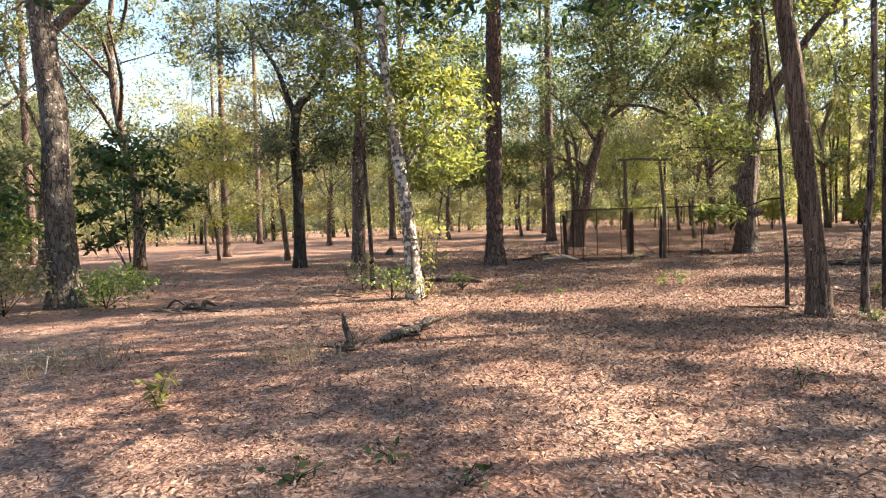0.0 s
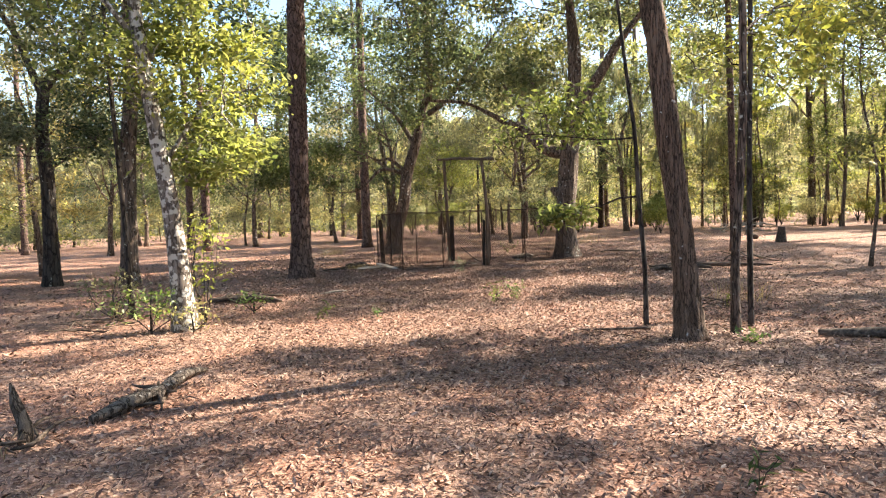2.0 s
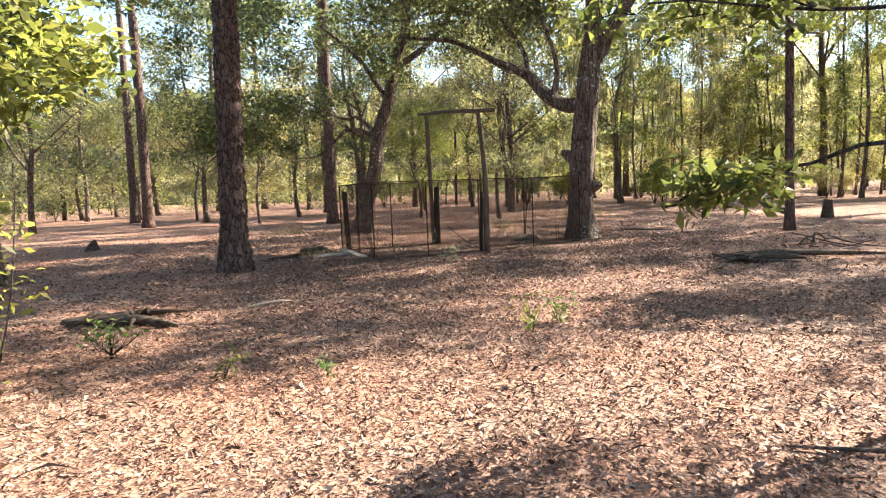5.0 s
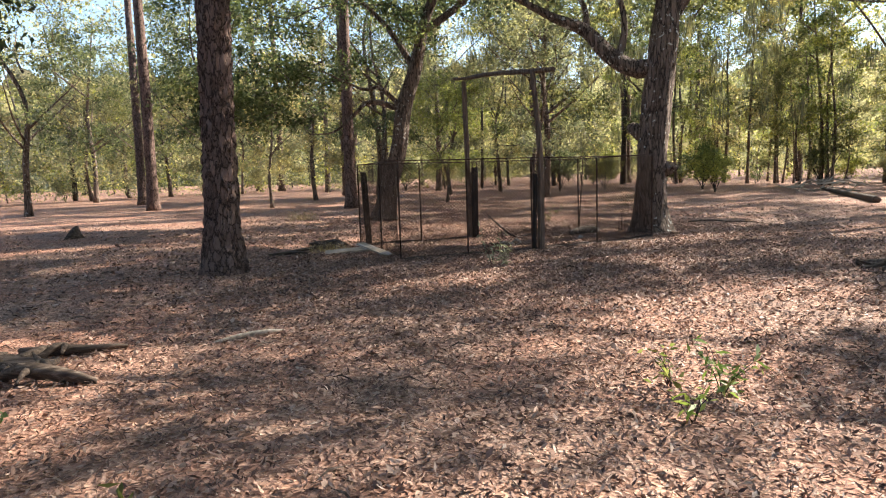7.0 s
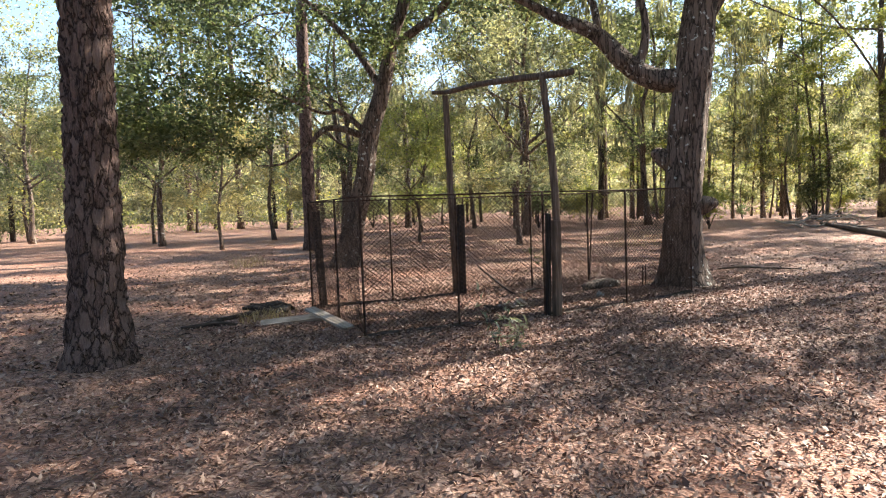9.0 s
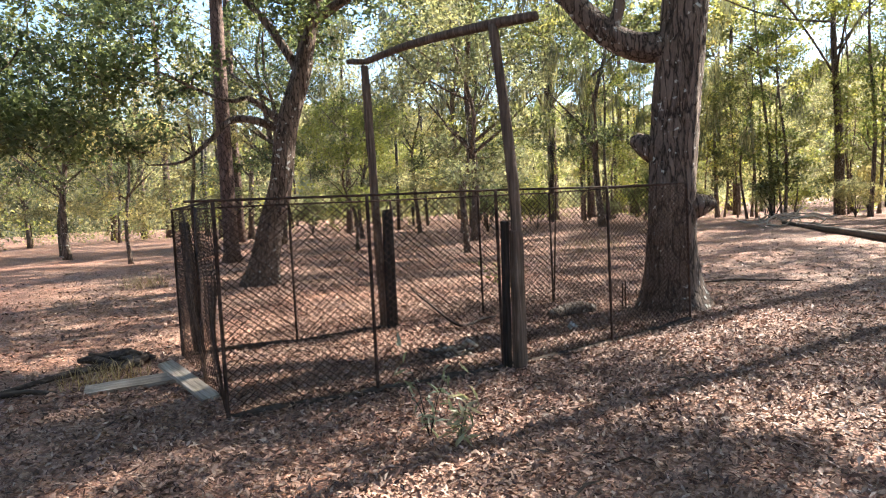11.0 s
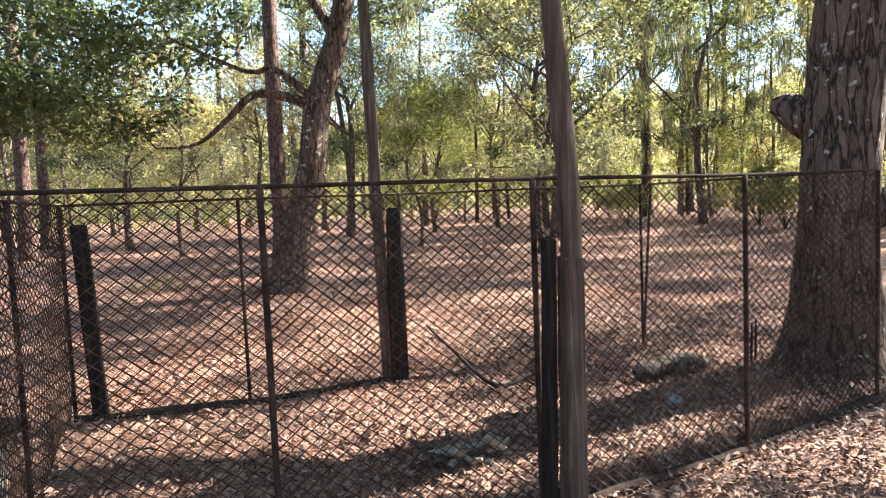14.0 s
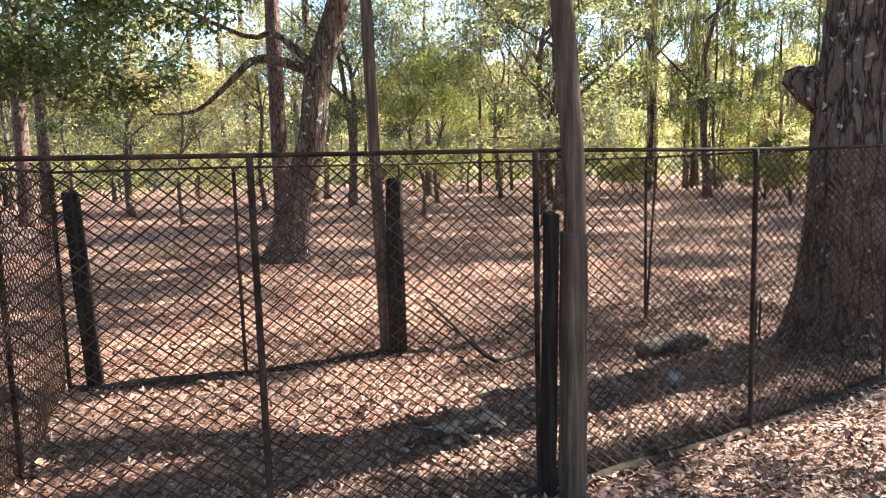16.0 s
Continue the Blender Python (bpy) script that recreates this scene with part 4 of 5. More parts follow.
def link_mesh(parent, a, b, z0=0.03, z1=FENCE_TOP - 0.01, pitch=0.06, wave=0.02, seed=0, slump=0.0):
    """Woven diamonds of rusty wire between two posts."""
    a, b = Vector((*a, 0)), Vector((*b, 0))
    d = b - a
    ln = d.length
    d.normalize()
    nrm = Vector((-d.y, d.x, 0))
    s = Soup()
    h = z1 - z0

    def at(u, z, layer):
        g = gz(a.x + d.x * u, a.y + d.y * u)
        sag = wave * noise.noise((u * 1.3 + seed, z * 1.6, seed * 3.1))
        lat = slump * noise.noise((u * 2.0, z * 2.2, seed + 9.0))
        return a + d * (u + lat) + nrm * (layer + sag) + Vector((0, 0, g + z + 0.4 * lat))

    k = int((ln + h * 1.22) / pitch) + 1
    for sign in (1, -1):
        for i in range(k):
            u0 = i * pitch - h * 1.22 if sign > 0 else i * pitch
            ua = u0
            ub = u0 + sign * h * 1.22
            lo, hi = 0.0, 1.0
            for e, f in ((ua, ub),):
                if f != e:
                    t1, t2 = (0 - e) / (f - e), (ln - e) / (f - e)
                    lo, hi = max(lo, min(t1, t2)), min(hi, max(t1, t2))
            if hi - lo < 0.02:
                continue
            m = max(2, int((hi - lo) * 9))
            pts = [at(ua + (ub - ua) * (lo + (hi - lo) * j / m), z0 + h * (lo + (hi - lo) * j / m), 0.0025 * sign) for j in range(m + 1)]
            s.tube(pts, [0.0023] * len(pts), 4)
    return s.make("wire_mesh", RUST_WIRE, parent, "rusty chain-link wire")


def rail(parent, pts, z=FENCE_TOP, r=0.0085):
    s = Soup()
    p3 = [(x, y, gz(x, y) + z + 0.012 * noise.noise((x, y, 1.0))) for x, y in pts]
    s.tube(p3, [r] * len(p3), 10, 0.06, 2.0, None, 0.15)
    return s.make("top_rail", RUST_PIPE, parent)


def shadow_strip(parent, pts, seed):
    """Dark ridge along the foot of the wire, added in place of the fence's shadow."""
    s = Soup()
    line, _ = smooth_line([Vector((x, y, 0)) for x, y in pts], [0] * len(pts), 0.09)
    p3 = [(p.x + 0.012 * noise.noise((p.x * 3, p.y * 3, seed)), p.y + 0.02 * noise.noise((p.x * 4, p.y * 4, seed + 5)), gz(p.x, p.y) + 0.012) for p in line]
    s.tube(p3, [0.026 + 0.018 * noise.noise((p.x * 5.0, p.y * 5.0, seed + 2)) for p in line], 8, 0.5, seed)
    return s.make("shadow_strip", SHADOW_DARK, parent, "dark strip along the bottom wire standing in for the fence's shadow")


def build_fence():
    f = thing("chain_link_fence", 0, 0, 0, "rusty sagging chain-link pen around bare leaf-covered ground", "fence")
    front = [(3.85, 17.38), (4.87, 17.43), (5.93, 17.52), (7.18, 17.78), (8.43, 18.13)]
    back = [(8.10, 20.12), (7.05, 20.02), (5.93, 19.93), (4.78, 19.72), (3.70, 19.78)]
    left = [(3.70, 19.78), (3.80, 18.45), (3.85, 17.38)]
    right = [(8.43, 18.13), (8.10, 20.12)]
    for x, y in front + back + left[1:2]:
        pipe_post(f, x, y)
    pipe_post(f, 8.12, 20.14, FENCE_TOP, 0.13, 0.05, 0.011)
    rail(f, [(3.68, 17.36)] + front)
    rail(f, back)
    rail(f, left)
    rail(f, right)
    for seed, line in enumerate((front, back[2:])):
        shadow_strip(f, line, 3.0 + seed)
    i = 0
    for line, wave, slump in ((front, 0.02, 0.01), (right, 0.03, 0.02), (back, 0.02, 0.01), (left, 0.07, 0.05)):
        for a, b in zip(line[:-1], line[1:]):
            i += 1
            link_mesh(f, a, b, seed=i * 1.37, wave=wave, slump=slump)
    return f


build_fence()


def square_post(name, x, y, h, w, d, material, label, dx=0.0, dy=0.0, turn=0.0, seed=1, parent=None, bends=()):
    """A rough-sawn upright timber with worn edges."""
    bm = bmesh.new()
    rings = max(6, int(h / 0.12))
    rows = []
    for i in range(rings + 1):
        t = i / rings
        ring = []
        ox, oy = dx * t, dy * t
        for bt, bx, by in bends:
            k = max(0.0, 1 - abs(t - bt) / 0.5)
            ox, oy = ox + bx * k, oy + by * k
        for cx, cy in ((-1, -0.8), (-0.8, -1), (0.8, -1), (1, -0.8), (1, 0.8), (0.8, 1), (-0.8, 1), (-1, 0.8)):
            k = 1 + 0.10 * noise.noise((cx * 2 + seed, cy * 2, t * h * 3.5)) - (0.05 if i in (0, rings) else 0)
            v = Vector((cx * w / 2 * k, cy * d / 2 * k, -0.08 + (h + 0.08) * t + (0.02 * noise.noise((cx * 3, cy * 3, seed)) if i == rings else 0)))
            v.rotate(Euler((0, 0, radians(turn))))
            ring.append(bm.verts.new(v + Vector((ox, oy, 0))))
        rows.append(ring)
    for r0, r1 in zip(rows[:-1], rows[1:]):
        for j in range(8):
            bm.faces.new((r0[j], r0[(j + 1) % 8], r1[(j + 1) % 8], r1[j]))
    bm.faces.new(rows[-1])
    bm.faces.new(rows[0][::-1])
    ob = part(name, bm, material, parent)
    ob.location = (x, y, gz(x, y)) if parent is None else (x - parent.location.x, y - parent.location.y, gz(x, y) - parent.location.z)
    if parent is None:
        tagged(ob, label, "post")
    return ob


def build_gate_frame():
    g = thing("gate_frame", 5.9, 18.7, 0, "weathered timber frame with a crooked pole laid across two tall posts", "frame")
    square_post("tall_post", 6.035, 17.44, 1.07, 0.088, 0.078, POST_WOOD, "", 0.025, 0.02, 10, 4, g)
    s = Soup()
    s.tube([(0.165, -1.235, 0.98), (0.168, -1.23, 1.3), (0.14, -1.20, 1.9), (0.10, -1.13, 2.66)], [0.046, 0.044, 0.042, 0.04], 9, 0.22, 5.1, None, 0.07)
    s.make("upper_post", POST_WOOD, g, "split upper length of the post")
    square_post("tall_post", 5.782, 19.92, 2.84, 0.072, 0.075, POST_WOOD, "", -0.05, 0.03, 5, 9, g)
    s = Soup()
    s.tube([(0.29, -1.46, 2.65), (0.12, -1.12, 2.67), (0.0, -0.4, 2.75), (-0.08, 0.4, 2.83), (-0.16, 1.25, 2.88), (-0.34, 1.33, 2.89)], [0.036, 0.04, 0.038, 0.036, 0.034, 0.03], 10, 0.25, 3.3, None, 0.1)
    s.make("crossbar", POST_WOOD, g)


build_gate_frame()
square_post("stub_post", 5.945, 17.48, 1.15, 0.048, 0.055, BLACK_WOOD, "short blackened timber post beside the tall gate post", 0.03, 0.0, 8, 21)
square_post("stub_post", 5.845, 19.86, 1.29, 0.096, 0.09, BLACK_WOOD, "short charred timber post against the back fence", 0.02, 0.0, 4, 22)
square_post("stub_post", 3.85, 19.80, 1.26, 0.095, 0.09, BLACK_WOOD, "short charred timber post in the pen's corner", -0.05, 0.0, 2, 23)


# ---- fallen wood ----
def log_thing(name, pts, radii, material, label, category="log", seed=1.0, seg=12, rough=0.35, step=0.08):
    s = Soup()
    x0, y0 = pts[0][0], pts[0][1]
    base = gz(x0, y0)
    s.tube([(p[0] - x0, p[1] - y0, gz(p[0], p[1]) - base + p[2]) for p in pts], radii, seg, rough, seed, None, step)
    ob = s.make(name, material)
    ob.location = (x0, y0, base)
    return tagged(ob, label, category)


log_thing("fallen_log", [(5.45, 6.75, 0.03), (6.0, 6.3, 0.05), (6.8, 5.7, 0.05), (7.8, 5.0, 0.05)], [0.03, 0.055, 0.065, 0.06], ROT_WOOD, "dark decaying log lying on the leaves", seed=2.0)
log_thing("fallen_log", [(24.8, 30.4, 0.05), (22.0, 27.0, 0.075), (18.3, 22.3, 0.09)], [0.05, 0.075, 0.10], ROT_WOOD, "long fallen trunk in the open ground", seed=3.0)
log_thing("rotten_log", [(-0.7, 6.45, 0.03), (-0.5, 6.7, 0.06), (-0.3, 7.0, 0.07), (-0.2, 7.15, 0.12), (-0.05, 7.4, 0.10)], [0.03, 0.06, 0.045, 0.05, 0.015], BARK_LOG, "short rotten log with peeling pale bark", seed=4.0, rough=0.6)
log_thing("snag_stump", [(-1.0, 6.15, -0.02), (-1.0, 6.15, 0.12), (-1.04, 6.15, 0.26), (-1.06, 6.16, 0.38)], [0.05, 0.035, 0.028, 0.006], BARK_LOG, "small jagged broken stump", "stump", seed=5.0, rough=0.6)
log_thing("stump", [(17.3, 20, -0.03), (17.3, 20, 0.25), (17.32, 20, 0.5)], [0.18, 0.14, 0.11], ROT_WOOD, "dark weathered tree stump", "stump", seed=6.0)

log_thing("rotten_log", [(-0.35, 13.4, 0.03), (0.05, 13.25, 0.05), (0.45, 13.2, 0.03)], [0.03, 0.055, 0.025], ROT_WOOD, "crumbling dark log by the pale tree", seed=7.0, rough=1.3)
log_thing("rotten_log", [(0.1, 13.75, 0.02), (0.5, 13.55, 0.04), (0.85, 13.6, 0.02)], [0.025, 0.04, 0.015], ROT_WOOD, "splintered log on the leaves", seed=8.0, rough=1.3)
log_thing("fallen_branch", [(1.45, 13.42, 0.01), (1.65, 13.53, 0.02), (1.85, 13.56, 0.03), (2.0, 13.6, 0.02)], [0.010, 0.02, 0.018, 0.006], GREY_WOOD, "pale barkless fallen branch", "branch", seed=9.0)
log_thing("fallen_branch", [(8.5, 14.2, 0.03), (9.2, 13.7, 0.08), (10.0, 13.4, 0.05), (10.6, 13.0, 0.03)], [0.03, 0.05, 0.04, 0.015], ROT_WOOD, "dark fallen branch on the leaves", "branch", seed=10.0)
log_thing("fallen_branch", [(8.3, 13.7, 0.03), (8.8, 13.3, 0.09), (9.3, 13.2, 0.04)], [0.03, 0.06, 0.02], ROT_WOOD, "short dark rotten branch", "branch", seed=11.0, rough=0.7)
log_thing("fallen_branch", [(10.7, 20.2, 0.02), (11.0, 19.9, 0.06), (11.3, 19.8, 0.03), (11.7, 19.4, 0.02)], [0.012, 0.02, 0.015, 0.008], ROT_WOOD, "crooked dark twig on the open ground", "branch", seed=12.0)
log_thing("fallen_branch", [(2.1, 18.85, 0.02), (2.45, 18.88, 0.04), (2.75, 18.8, 0.02)], [0.02, 0.028, 0.012], ROT_WOOD, "short fallen branch by the boards", "branch", seed=13.0)
log_thing("rotten_stump", [(-1.87, 25.0, -0.03), (-1.87, 25.0, 0.12), (-1.8, 25.0, 0.28)], [0.22, 0.14, 0.03], ROT_WOOD, "small dark rotten stump", "stump", seed=14.0, rough=0.7)
log_thing("fallen_branch", [(2.3, 19.0, 0.02), (2.8, 19.35, 0.05), (3.2, 19.5, 0.05)], [0.015, 0.03, 0.03], ROT_WOOD, "crooked branch leading from the root heap", "branch", seed=16.0)
log_thing("mossy_log", [(7.36, 19.05, 0.06), (7.6, 19.1, 0.09), (7.8, 19.1, 0.10), (7.97, 19.12, 0.07)], [0.045, 0.065, 0.07, 0.05], BARK_LOG, "lichen-crusted log lying inside the pen", "log", seed=17.0, rough=0.6)
log_thing("fallen_branch", [(6.05, 19.75, 0.42), (6.2, 19.6, 0.25), (6.42, 19.35, 0.03), (6.75, 19.45, 0.05), (7.0, 19.6, 0.03)], [0.008, 0.012, 0.017, 0.014, 0.008], BLACK_WOOD, "bent dark branch propped up inside the pen", "branch", seed=18.0, seg=8)
log_thing("fallen_branch", [(0.2, 13.0, 0.02), (0.35, 12.9, 0.08), (0.6, 12.8, 0.05), (0.8, 12.7, 0.02)], [0.025, 0.045, 0.04, 0.015], ROT_WOOD, "chunk of dark rotten bark", "log", seed=20.0, rough=1.3)
log_thing("fallen_branch", [(3.6, 8.0, 0.015), (3.9, 7.75, 0.03), (4.2, 7.6, 0.04)], [0.006, 0.012, 0.014], ROT_WOOD, "thin dead stick at the leaning tree's foot", "branch", seed=21.0)
for dx, dy in ((8.44, 19.2), (8.54, 19.27)):
    log_thing("stake", [(dx, dy, -0.03), (dx + 0.01, dy, 0.3)], [0.009, 0.007], RUST_PIPE, "short rusty stake near the big oak", "stake", seed=dx)
log_thing("stone", [(7.25, 18.55, 0.01), (7.30, 18.56, 0.03), (7.36, 18.57, 0.01)], [0.02, 0.045, 0.02], STONE, "small pale stone among the leaves", "stone", seed=22.0)


def board(name, a, b, w, t, material, label, twist=0.0):
    a, b = Vector(a), Vector(b)
    d = b - a
    ln = d.length
    bm = bmesh.new()
    rows = []
    for i in range(13):
        k = i / 12
        ring = []
        for sx, sz in ((-1, 0), (-0.92, 1), (0.92, 1), (1, 0)):
            e = 1 + 0.06 * noise.noise((sx * 3, k * 9, w * 50)) - (0.12 * abs(noise.noise((sx * 5, k * 3, 2.0))) if i in (0, 12) else 0)
            ring.append(bm.verts.new((sx * w / 2 * e, (k - 0.5) * ln, sz * t + 0.004 * noise.noise((sx, k * 4, 1.0)))))
        rows.append(ring)
    for r0, r1 in zip(rows[:-1], rows[1:]):
        for j in range(4):
            bm.faces.new((r0[j], r1[j], r1[(j + 1) % 4], r0[(j + 1) % 4]))
    bm.faces.new(rows[0])
    bm.faces.new(rows[-1][::-1])
    ob = part(name, bm, material, None)
    q = d.to_track_quat("Y", "Z")
    ob.rotation_euler = (q.to_matrix() @ Matrix.Rotation(radians(twist), 3, "Y")).to_euler()
    ob.location = (a + b) / 2
    return tagged(ob, label, "board")


board("plank", (3.53, 18.88, 0.12), (3.80, 17.90, 0.02), 0.13, 0.025, GREY_WOOD, "pale grey weathered plank leaning on another board", 8)
board("plank", (2.95, 18.70, 0.015), (3.62, 18.62, 0.05), 0.10, 0.04, GREY_WOOD, "grey weathered board lying on the leaves", 30)


# seedlings and weeds
def seedling(x, y, h, n, leaf, size, seed, label, stems=3, wide=0.12, narrow=0.3, category="seedling"):
    g = np.random.default_rng(seed)
    ob = thing("seedling", x, y, gz(x, y), label, category)
    s = Soup()
    cc = []
    for i in range(stems):
        a = g.uniform(0, 6.28)
        tip = np.array([math.cos(a) * wide, math.sin(a) * wide, h * g.uniform(0.6, 1.0)])
        s.tube([(0, 0, -0.01), tuple(tip * np.array([0.35, 0.35, 0.5])), tuple(tip)], [0.004, 0.003, 0.0015], 4)
        cc += [tip * np.array([t * t, t * t, t]) for t in np.linspace(0.25, 1, 5)]
    s.make("stem", BARK_OAK_PLAIN, ob)
    v, f = leaves(g, np.array(cc), 0.05, max(1, n // len(cc)), size, 0.15, narrow, 1.0)
    tagged(mesh_object("leaves", v, f, leaf, ob, smooth=False), kind="stuff")
    return ob


seedling(4.84, 16.42, 0.5, 70, WEED, 0.09, 301, "grey-green narrow-leaved weed before the pen", 4, 0.16, 0.18)
seedling(4.92, 16.2, 0.28, 80, WEED, 0.09, 302, "pale withered weed before the pen", 3, 0.1, 0.2)
seedling(4.14, 11.12, 0.3, 60, SHOOT, 0.08, 303, "bright green seedling in the leaves", 4, 0.16)
seedling(3.95, 11.3, 0.25, 40, LEAF_YELLOW, 0.07, 304, "yellow-green seedling in the leaves", 3, 0.14)
seedling(3.75, 10.85, 0.25, 40, SHOOT, 0.07, 305, "thin green seedling in the leaves", 3, 0.2)
seedling(1.2, 10.5, 0.22, 40, LEAF_YELLOW, 0.07, 306, "yellow-green seedling in the leaves", 3, 0.12)
seedling(1.9, 10.3, 0.16, 30, SHOOT, 0.06, 307, "low green seedling in the leaves", 3, 0.1)
seedling(-2.13, 4.24, 0.3, 60, LEAF_YELLOW, 0.08, 308, "yellow-green seedling in the leaves", 4, 0.15)
seedling(-0.85, 2.75, 0.12, 36, LEAF_DARK, 0.055, 309, "dark green low plant in the leaves", 5, 0.16, 0.5)
seedling(-0.35, 2.95, 0.10, 36, LEAF_DARK, 0.055, 310, "dark green low plant in the leaves", 4, 0.12, 0.5)
seedling(0.0, 2.6, 0.10, 36, LEAF_DARK, 0.055, 311, "dark green low plant in the leaves", 4, 0.12, 0.5)
seedling(2.28, 2.45, 0.16, 36, LEAF_DARK, 0.055, 312, "dark green low plant in the leaves", 5, 0.2, 0.4)
seedling(2.45, 4.1, 0.22, 26, LEAF_DARK, 0.06, 313, "thin dark seedling in the leaves", 2, 0.1)
seedling(6.0, 8.7, 0.2, 30, LEAF_YELLOW, 0.07, 314, "yellow-green seedling behind the saplings", 3, 0.1)
seedling(4.72, 6.75, 0.10, 60, SHOOT, 0.05, 315, "mossy green tuft at the leaning tree's foot", 6, 0.14, 0.5)
seedling(8.6, 22.6, 0.35, 60, LEAF_YELLOW, 0.09, 316, "green seedling behind the big oak", 4, 0.3)


# loose leaves and dead grass
def loose_leaves(name, label, material, n, x0, x1, y0, y1, size, seed, narrow=0.45, tilt=0.35, lift=0.012, wide=3.0):
    g = np.random.default_rng(seed)
    t = g.random(n)
    x, y = x0 + (x1 - x0) * t + g.normal(size=n) * wide, y0 + (y1 - y0) * t + g.normal(size=n) * wide
    z = np.array([gz(a, b) for a, b in zip(x, y)]) + lift * g.random(n) + 0.004
    d = np.stack([np.cos(t := g.uniform(0, 6.283, n)), np.sin(t), g.normal(size=n) * tilt], axis=1)
    d /= np.linalg.norm(d, axis=1, keepdims=True)
    up = np.stack([g.normal(size=n) * tilt, g.normal(size=n) * tilt, np.ones(n)], axis=1)
    w = np.cross(d, up)
    w /= np.linalg.norm(w, axis=1, keepdims=True)
    nn = np.cross(w, d)
    ln = (size * (0.5 + 0.9 * g.random(n)))[:, None]
    wd = ln * narrow * (0.6 + 0.7 * g.random((n, 1))) * 0.5
    p = np.stack([x, y, z], axis=1)
    curl = ln * g.uniform(-0.12, 0.22, (n, 1))
    a, b = p - d * ln * 0.5, p + d * ln * 0.5
    m1, m2 = p + w * wd, p - w * wd
    v = np.stack([a, m1 + nn * curl, b, m2 + nn * curl * 0.7], axis=1).reshape(-1, 3)
    v[:, 2] = np.maximum(v[:, 2], np.repeat(z, 4) - 0.02)
    ob = mesh_object(name, v, np.arange(4 * n).reshape(-1, 4), material, smooth=False)
    return tagged(ob, label, "leaves", kind="stuff")


loose_leaves("fallen_leaves", "dry brown oak leaves carpeting the ground", DRY_LEAF, 160000, 0.6, 5.0, 1.0, 14.0, 0.040, 401, 0.30, 0.55, 0.022, 2.9)
loose_leaves("fallen_leaves", "dry brown oak leaves around the pen", DRY_LEAF, 100000, 4.0, 8.5, 16.0, 18.5, 0.043, 402, 0.32, 0.55, 0.024, 2.0)
loose_leaves("fallen_leaves", "dry brown leaves further off", DRY_LEAF, 40000, 0, 9, 14, 27, 0.06, 403, 0.45, 0.45, 0.02, 5.5)
loose_leaves("twig_litter", "small dark twigs among the leaves", ROT_WOOD, 2000, 1, 8, 0, 22, 0.19, 404, 0.03, 0.12, 0.03, 3.5)


def grass_tuft(x, y, n, h, wide, seed, label):
    g = np.random.default_rng(seed)
    v, f = [], []
    for i in range(n):
        a, r = g.uniform(0, 6.283), wide * g.random() ** 0.6
        bx, by = r * math.cos(a), r * math.sin(a)
        lean = g.normal(size=2) * h * 0.5
        hh = h * g.uniform(0.5, 1.1)
        k = len(v)
        t = g.uniform(0, 6.283)
        ux, uy = math.cos(t) * 0.003, math.sin(t) * 0.003
        v += [(bx - ux, by - uy, -0.01), (bx + ux, by + uy, -0.01), (bx + lean[0] * 0.4 + ux, by + lean[1] * 0.4 + uy, hh * 0.6), (bx + lean[0] * 0.4 - ux, by + lean[1] * 0.4 - uy, hh * 0.6), (bx + lean[0], by + lean[1], hh * 0.85)]
        f += [(k, k + 1, k + 2, k + 3), (k + 3, k + 2, k + 4)]
    ob = mesh_object("dry_grass", v, f, STRAW, smooth=False)
    ob.location = (x, y, gz(x, y))
    return tagged(ob, label, "grass", kind="stuff")


grass_tuft(-3.9, 5.9, 260, 0.28, 0.9, 501, "tangle of bleached dead grass and twigs")
grass_tuft(-1.5, 5.9, 140, 0.2, 0.5, 502, "bleached dead grass by the stump")
grass_tuft(3.05, 19.1, 200, 0.16, 0.35, 503, "bleached dead grass by the boards")
grass_tuft(3.4, 27.5, 160, 0.35, 0.5, 504, "tuft of tall dead grass")
grass_tuft(6.6, 9.2, 60, 0.35, 0.4, 505, "thin dead stalks behind the saplings")
grass_tuft(13.5, 26.5, 200, 0.5, 0.9, 506, "tall dead grass by the far bushes")


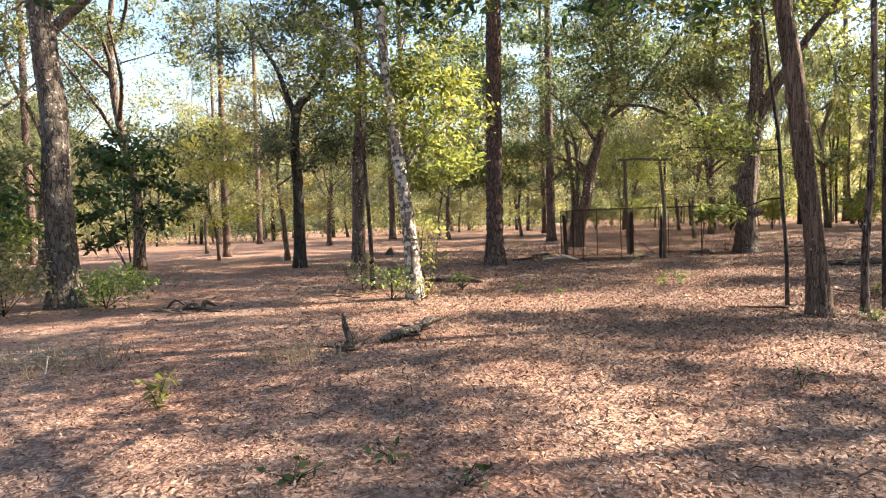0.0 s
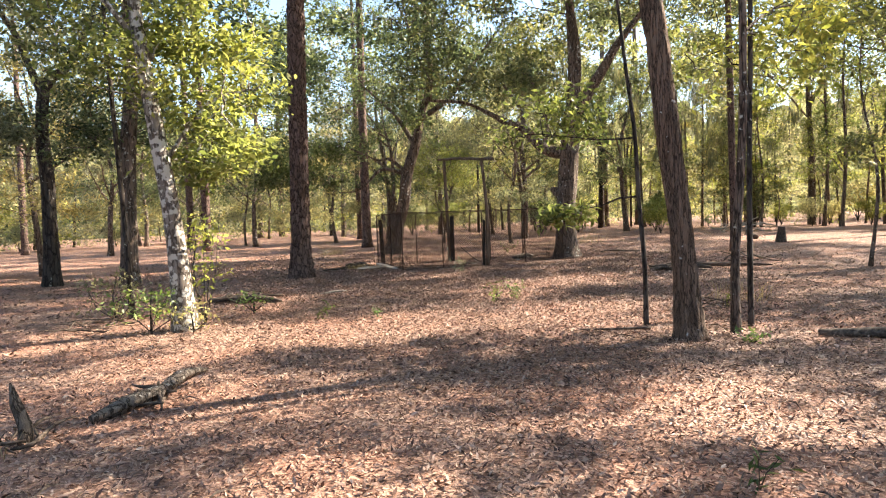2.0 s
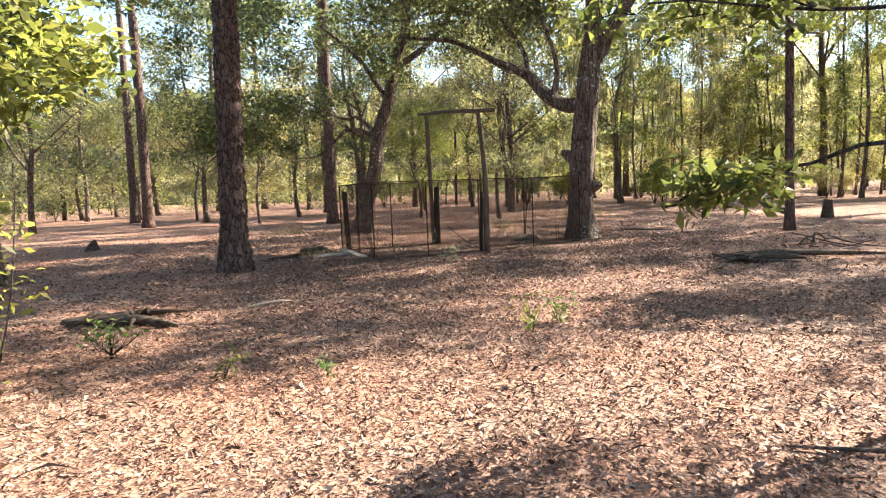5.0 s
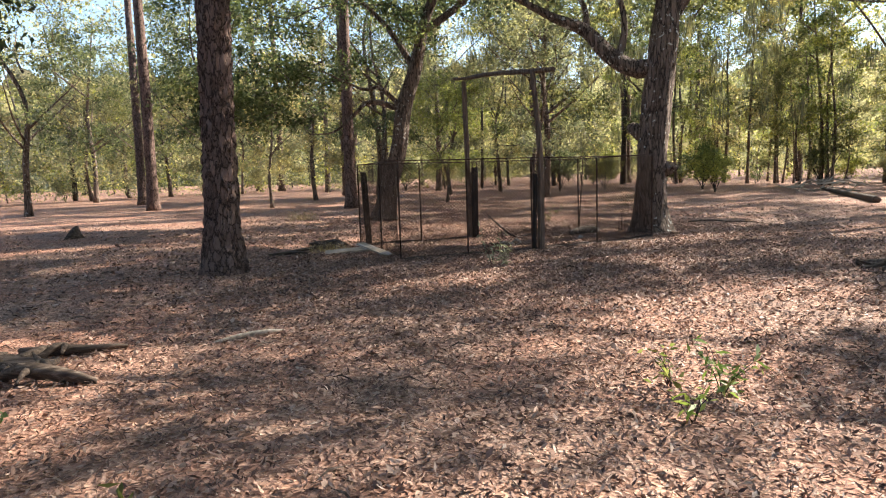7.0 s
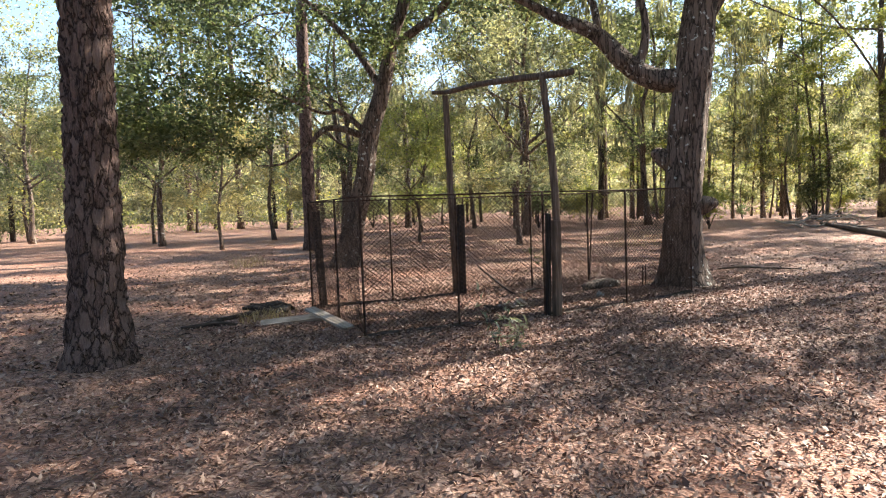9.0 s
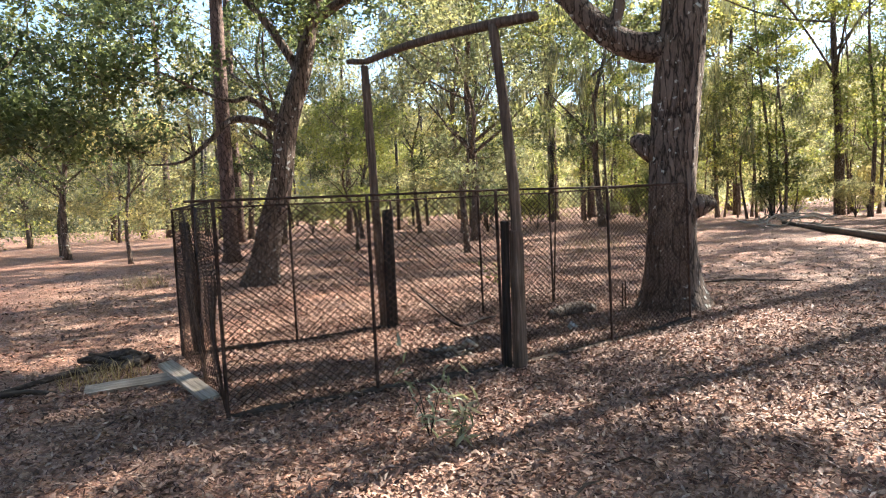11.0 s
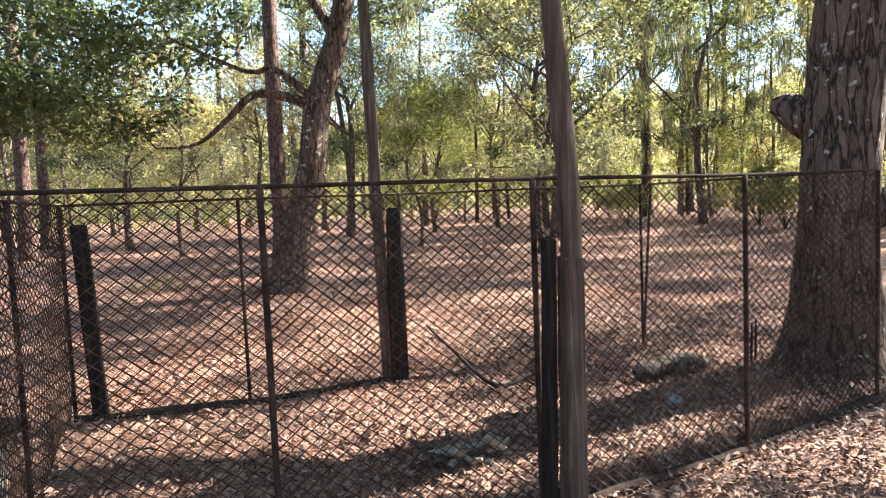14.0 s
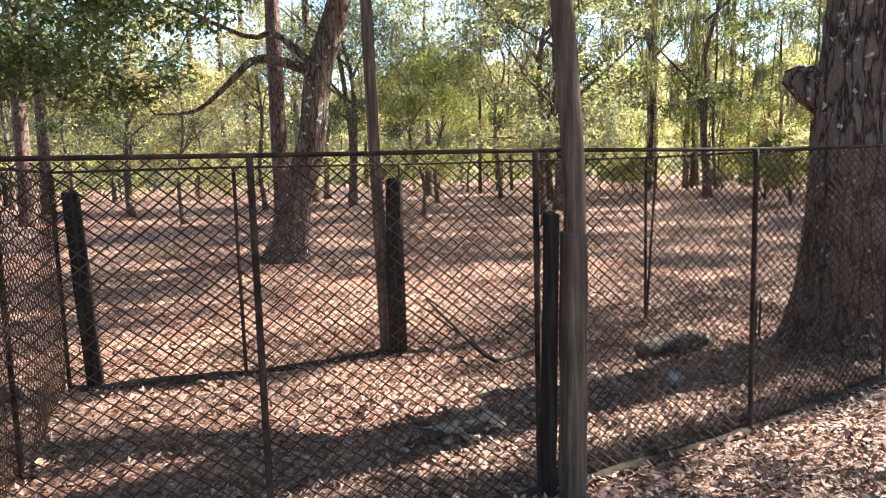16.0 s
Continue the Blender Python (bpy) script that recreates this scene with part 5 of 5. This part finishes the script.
def debris(name, x, y, n, length, r, wide, high, material, label, seed):
    """A heap of crooked broken sticks."""
    g = np.random.default_rng(seed)
    s = Soup()
    for i in range(n):
        a, d = g.uniform(0, 6.283), g.uniform(0, wide)
        b = g.uniform(0, 6.283)
        c = np.array([d * math.cos(b), d * math.sin(b), g.uniform(0.01, high)])
        u = np.array([math.cos(a), math.sin(a), g.normal() * 0.15]) * length * g.uniform(0.3, 0.6)
        k = r * g.uniform(0.4, 1.2)
        bend = g.normal(size=3) * length * 0.06
        p0, p1 = c - u, c + u
        p0[2], p1[2] = max(p0[2], 0.005), max(p1[2], 0.005)
        s.tube([p0, c - u * 0.4 + bend, c + u * 0.3 - bend * 0.6, p1], [k * 0.5, k, k * 0.85, k * 0.2], 7, 0.6, seed + i, None, 0.05)
    ob = s.make(name, material)
    ob.location = (x, y, gz(x, y))
    return tagged(ob, label, "branches", kind="stuff")


debris("root_heap", 3.15, 19.75, 12, 0.5, 0.045, 0.28, 0.09, ROT_WOOD, "decayed root heap behind the boards", 31)
debris("dead_root", 5.84, 18.18, 9, 0.3, 0.022, 0.13, 0.07, GREY_WOOD, "pale gnarled dead root inside the pen", 32)
debris("dead_root", 5.70, 18.22, 9, 0.35, 0.02, 0.16, 0.05, ROT_WOOD, "dark broken sticks inside the pen", 33)
debris("broken_branches", 8.7, 13.6, 16, 0.7, 0.03, 0.45, 0.08, ROT_WOOD, "heap of dark broken branches", 34)
debris("broken_branches", 0.2, 13.25, 14, 0.6, 0.03, 0.45, 0.07, ROT_WOOD, "heap of dark rotten wood by the pale tree", 35)
debris("broken_branches", -1.6, 11.2, 12, 0.7, 0.012, 0.5, 0.12, ROT_WOOD, "tangle of dead twigs near the pale tree", 36)
debris("broken_branches", -4.1, 9.9, 10, 0.8, 0.03, 0.5, 0.06, ROT_WOOD, "dark rotten branches by the oak", 37)
debris("broken_branches", -3.9, 5.9, 22, 0.6, 0.006, 0.6, 0.2, GREY_WOOD, "tangle of bleached dead twigs", 38)
debris("broken_branches", 5.6, 8.4, 14, 0.6, 0.006, 0.6, 0.2, ROT_WOOD, "thin dead twigs behind the saplings", 39)
debris("broken_branches", 11.2, 14.6, 10, 1.2, 0.02, 0.8, 0.08, ROT_WOOD, "dead branches on the open ground", 40)
debris("broken_branches", 23.5, 29.0, 24, 1.4, 0.03, 1.4, 0.4, GREY_WOOD, "bleached branches round the fallen trunk", 41)
debris("broken_branches", -0.4, 6.9, 12, 0.35, 0.018, 0.25, 0.08, ROT_WOOD, "splintered bark round the short rotten log", 42)
debris("broken_branches", -1.0, 6.2, 10, 0.4, 0.012, 0.25, 0.08, ROT_WOOD, "broken sticks round the jagged stump", 43)
debris("broken_branches", 6.2, 6.0, 14, 0.9, 0.022, 0.5, 0.06, ROT_WOOD, "dark slabs of decayed wood on the leaves", 44)
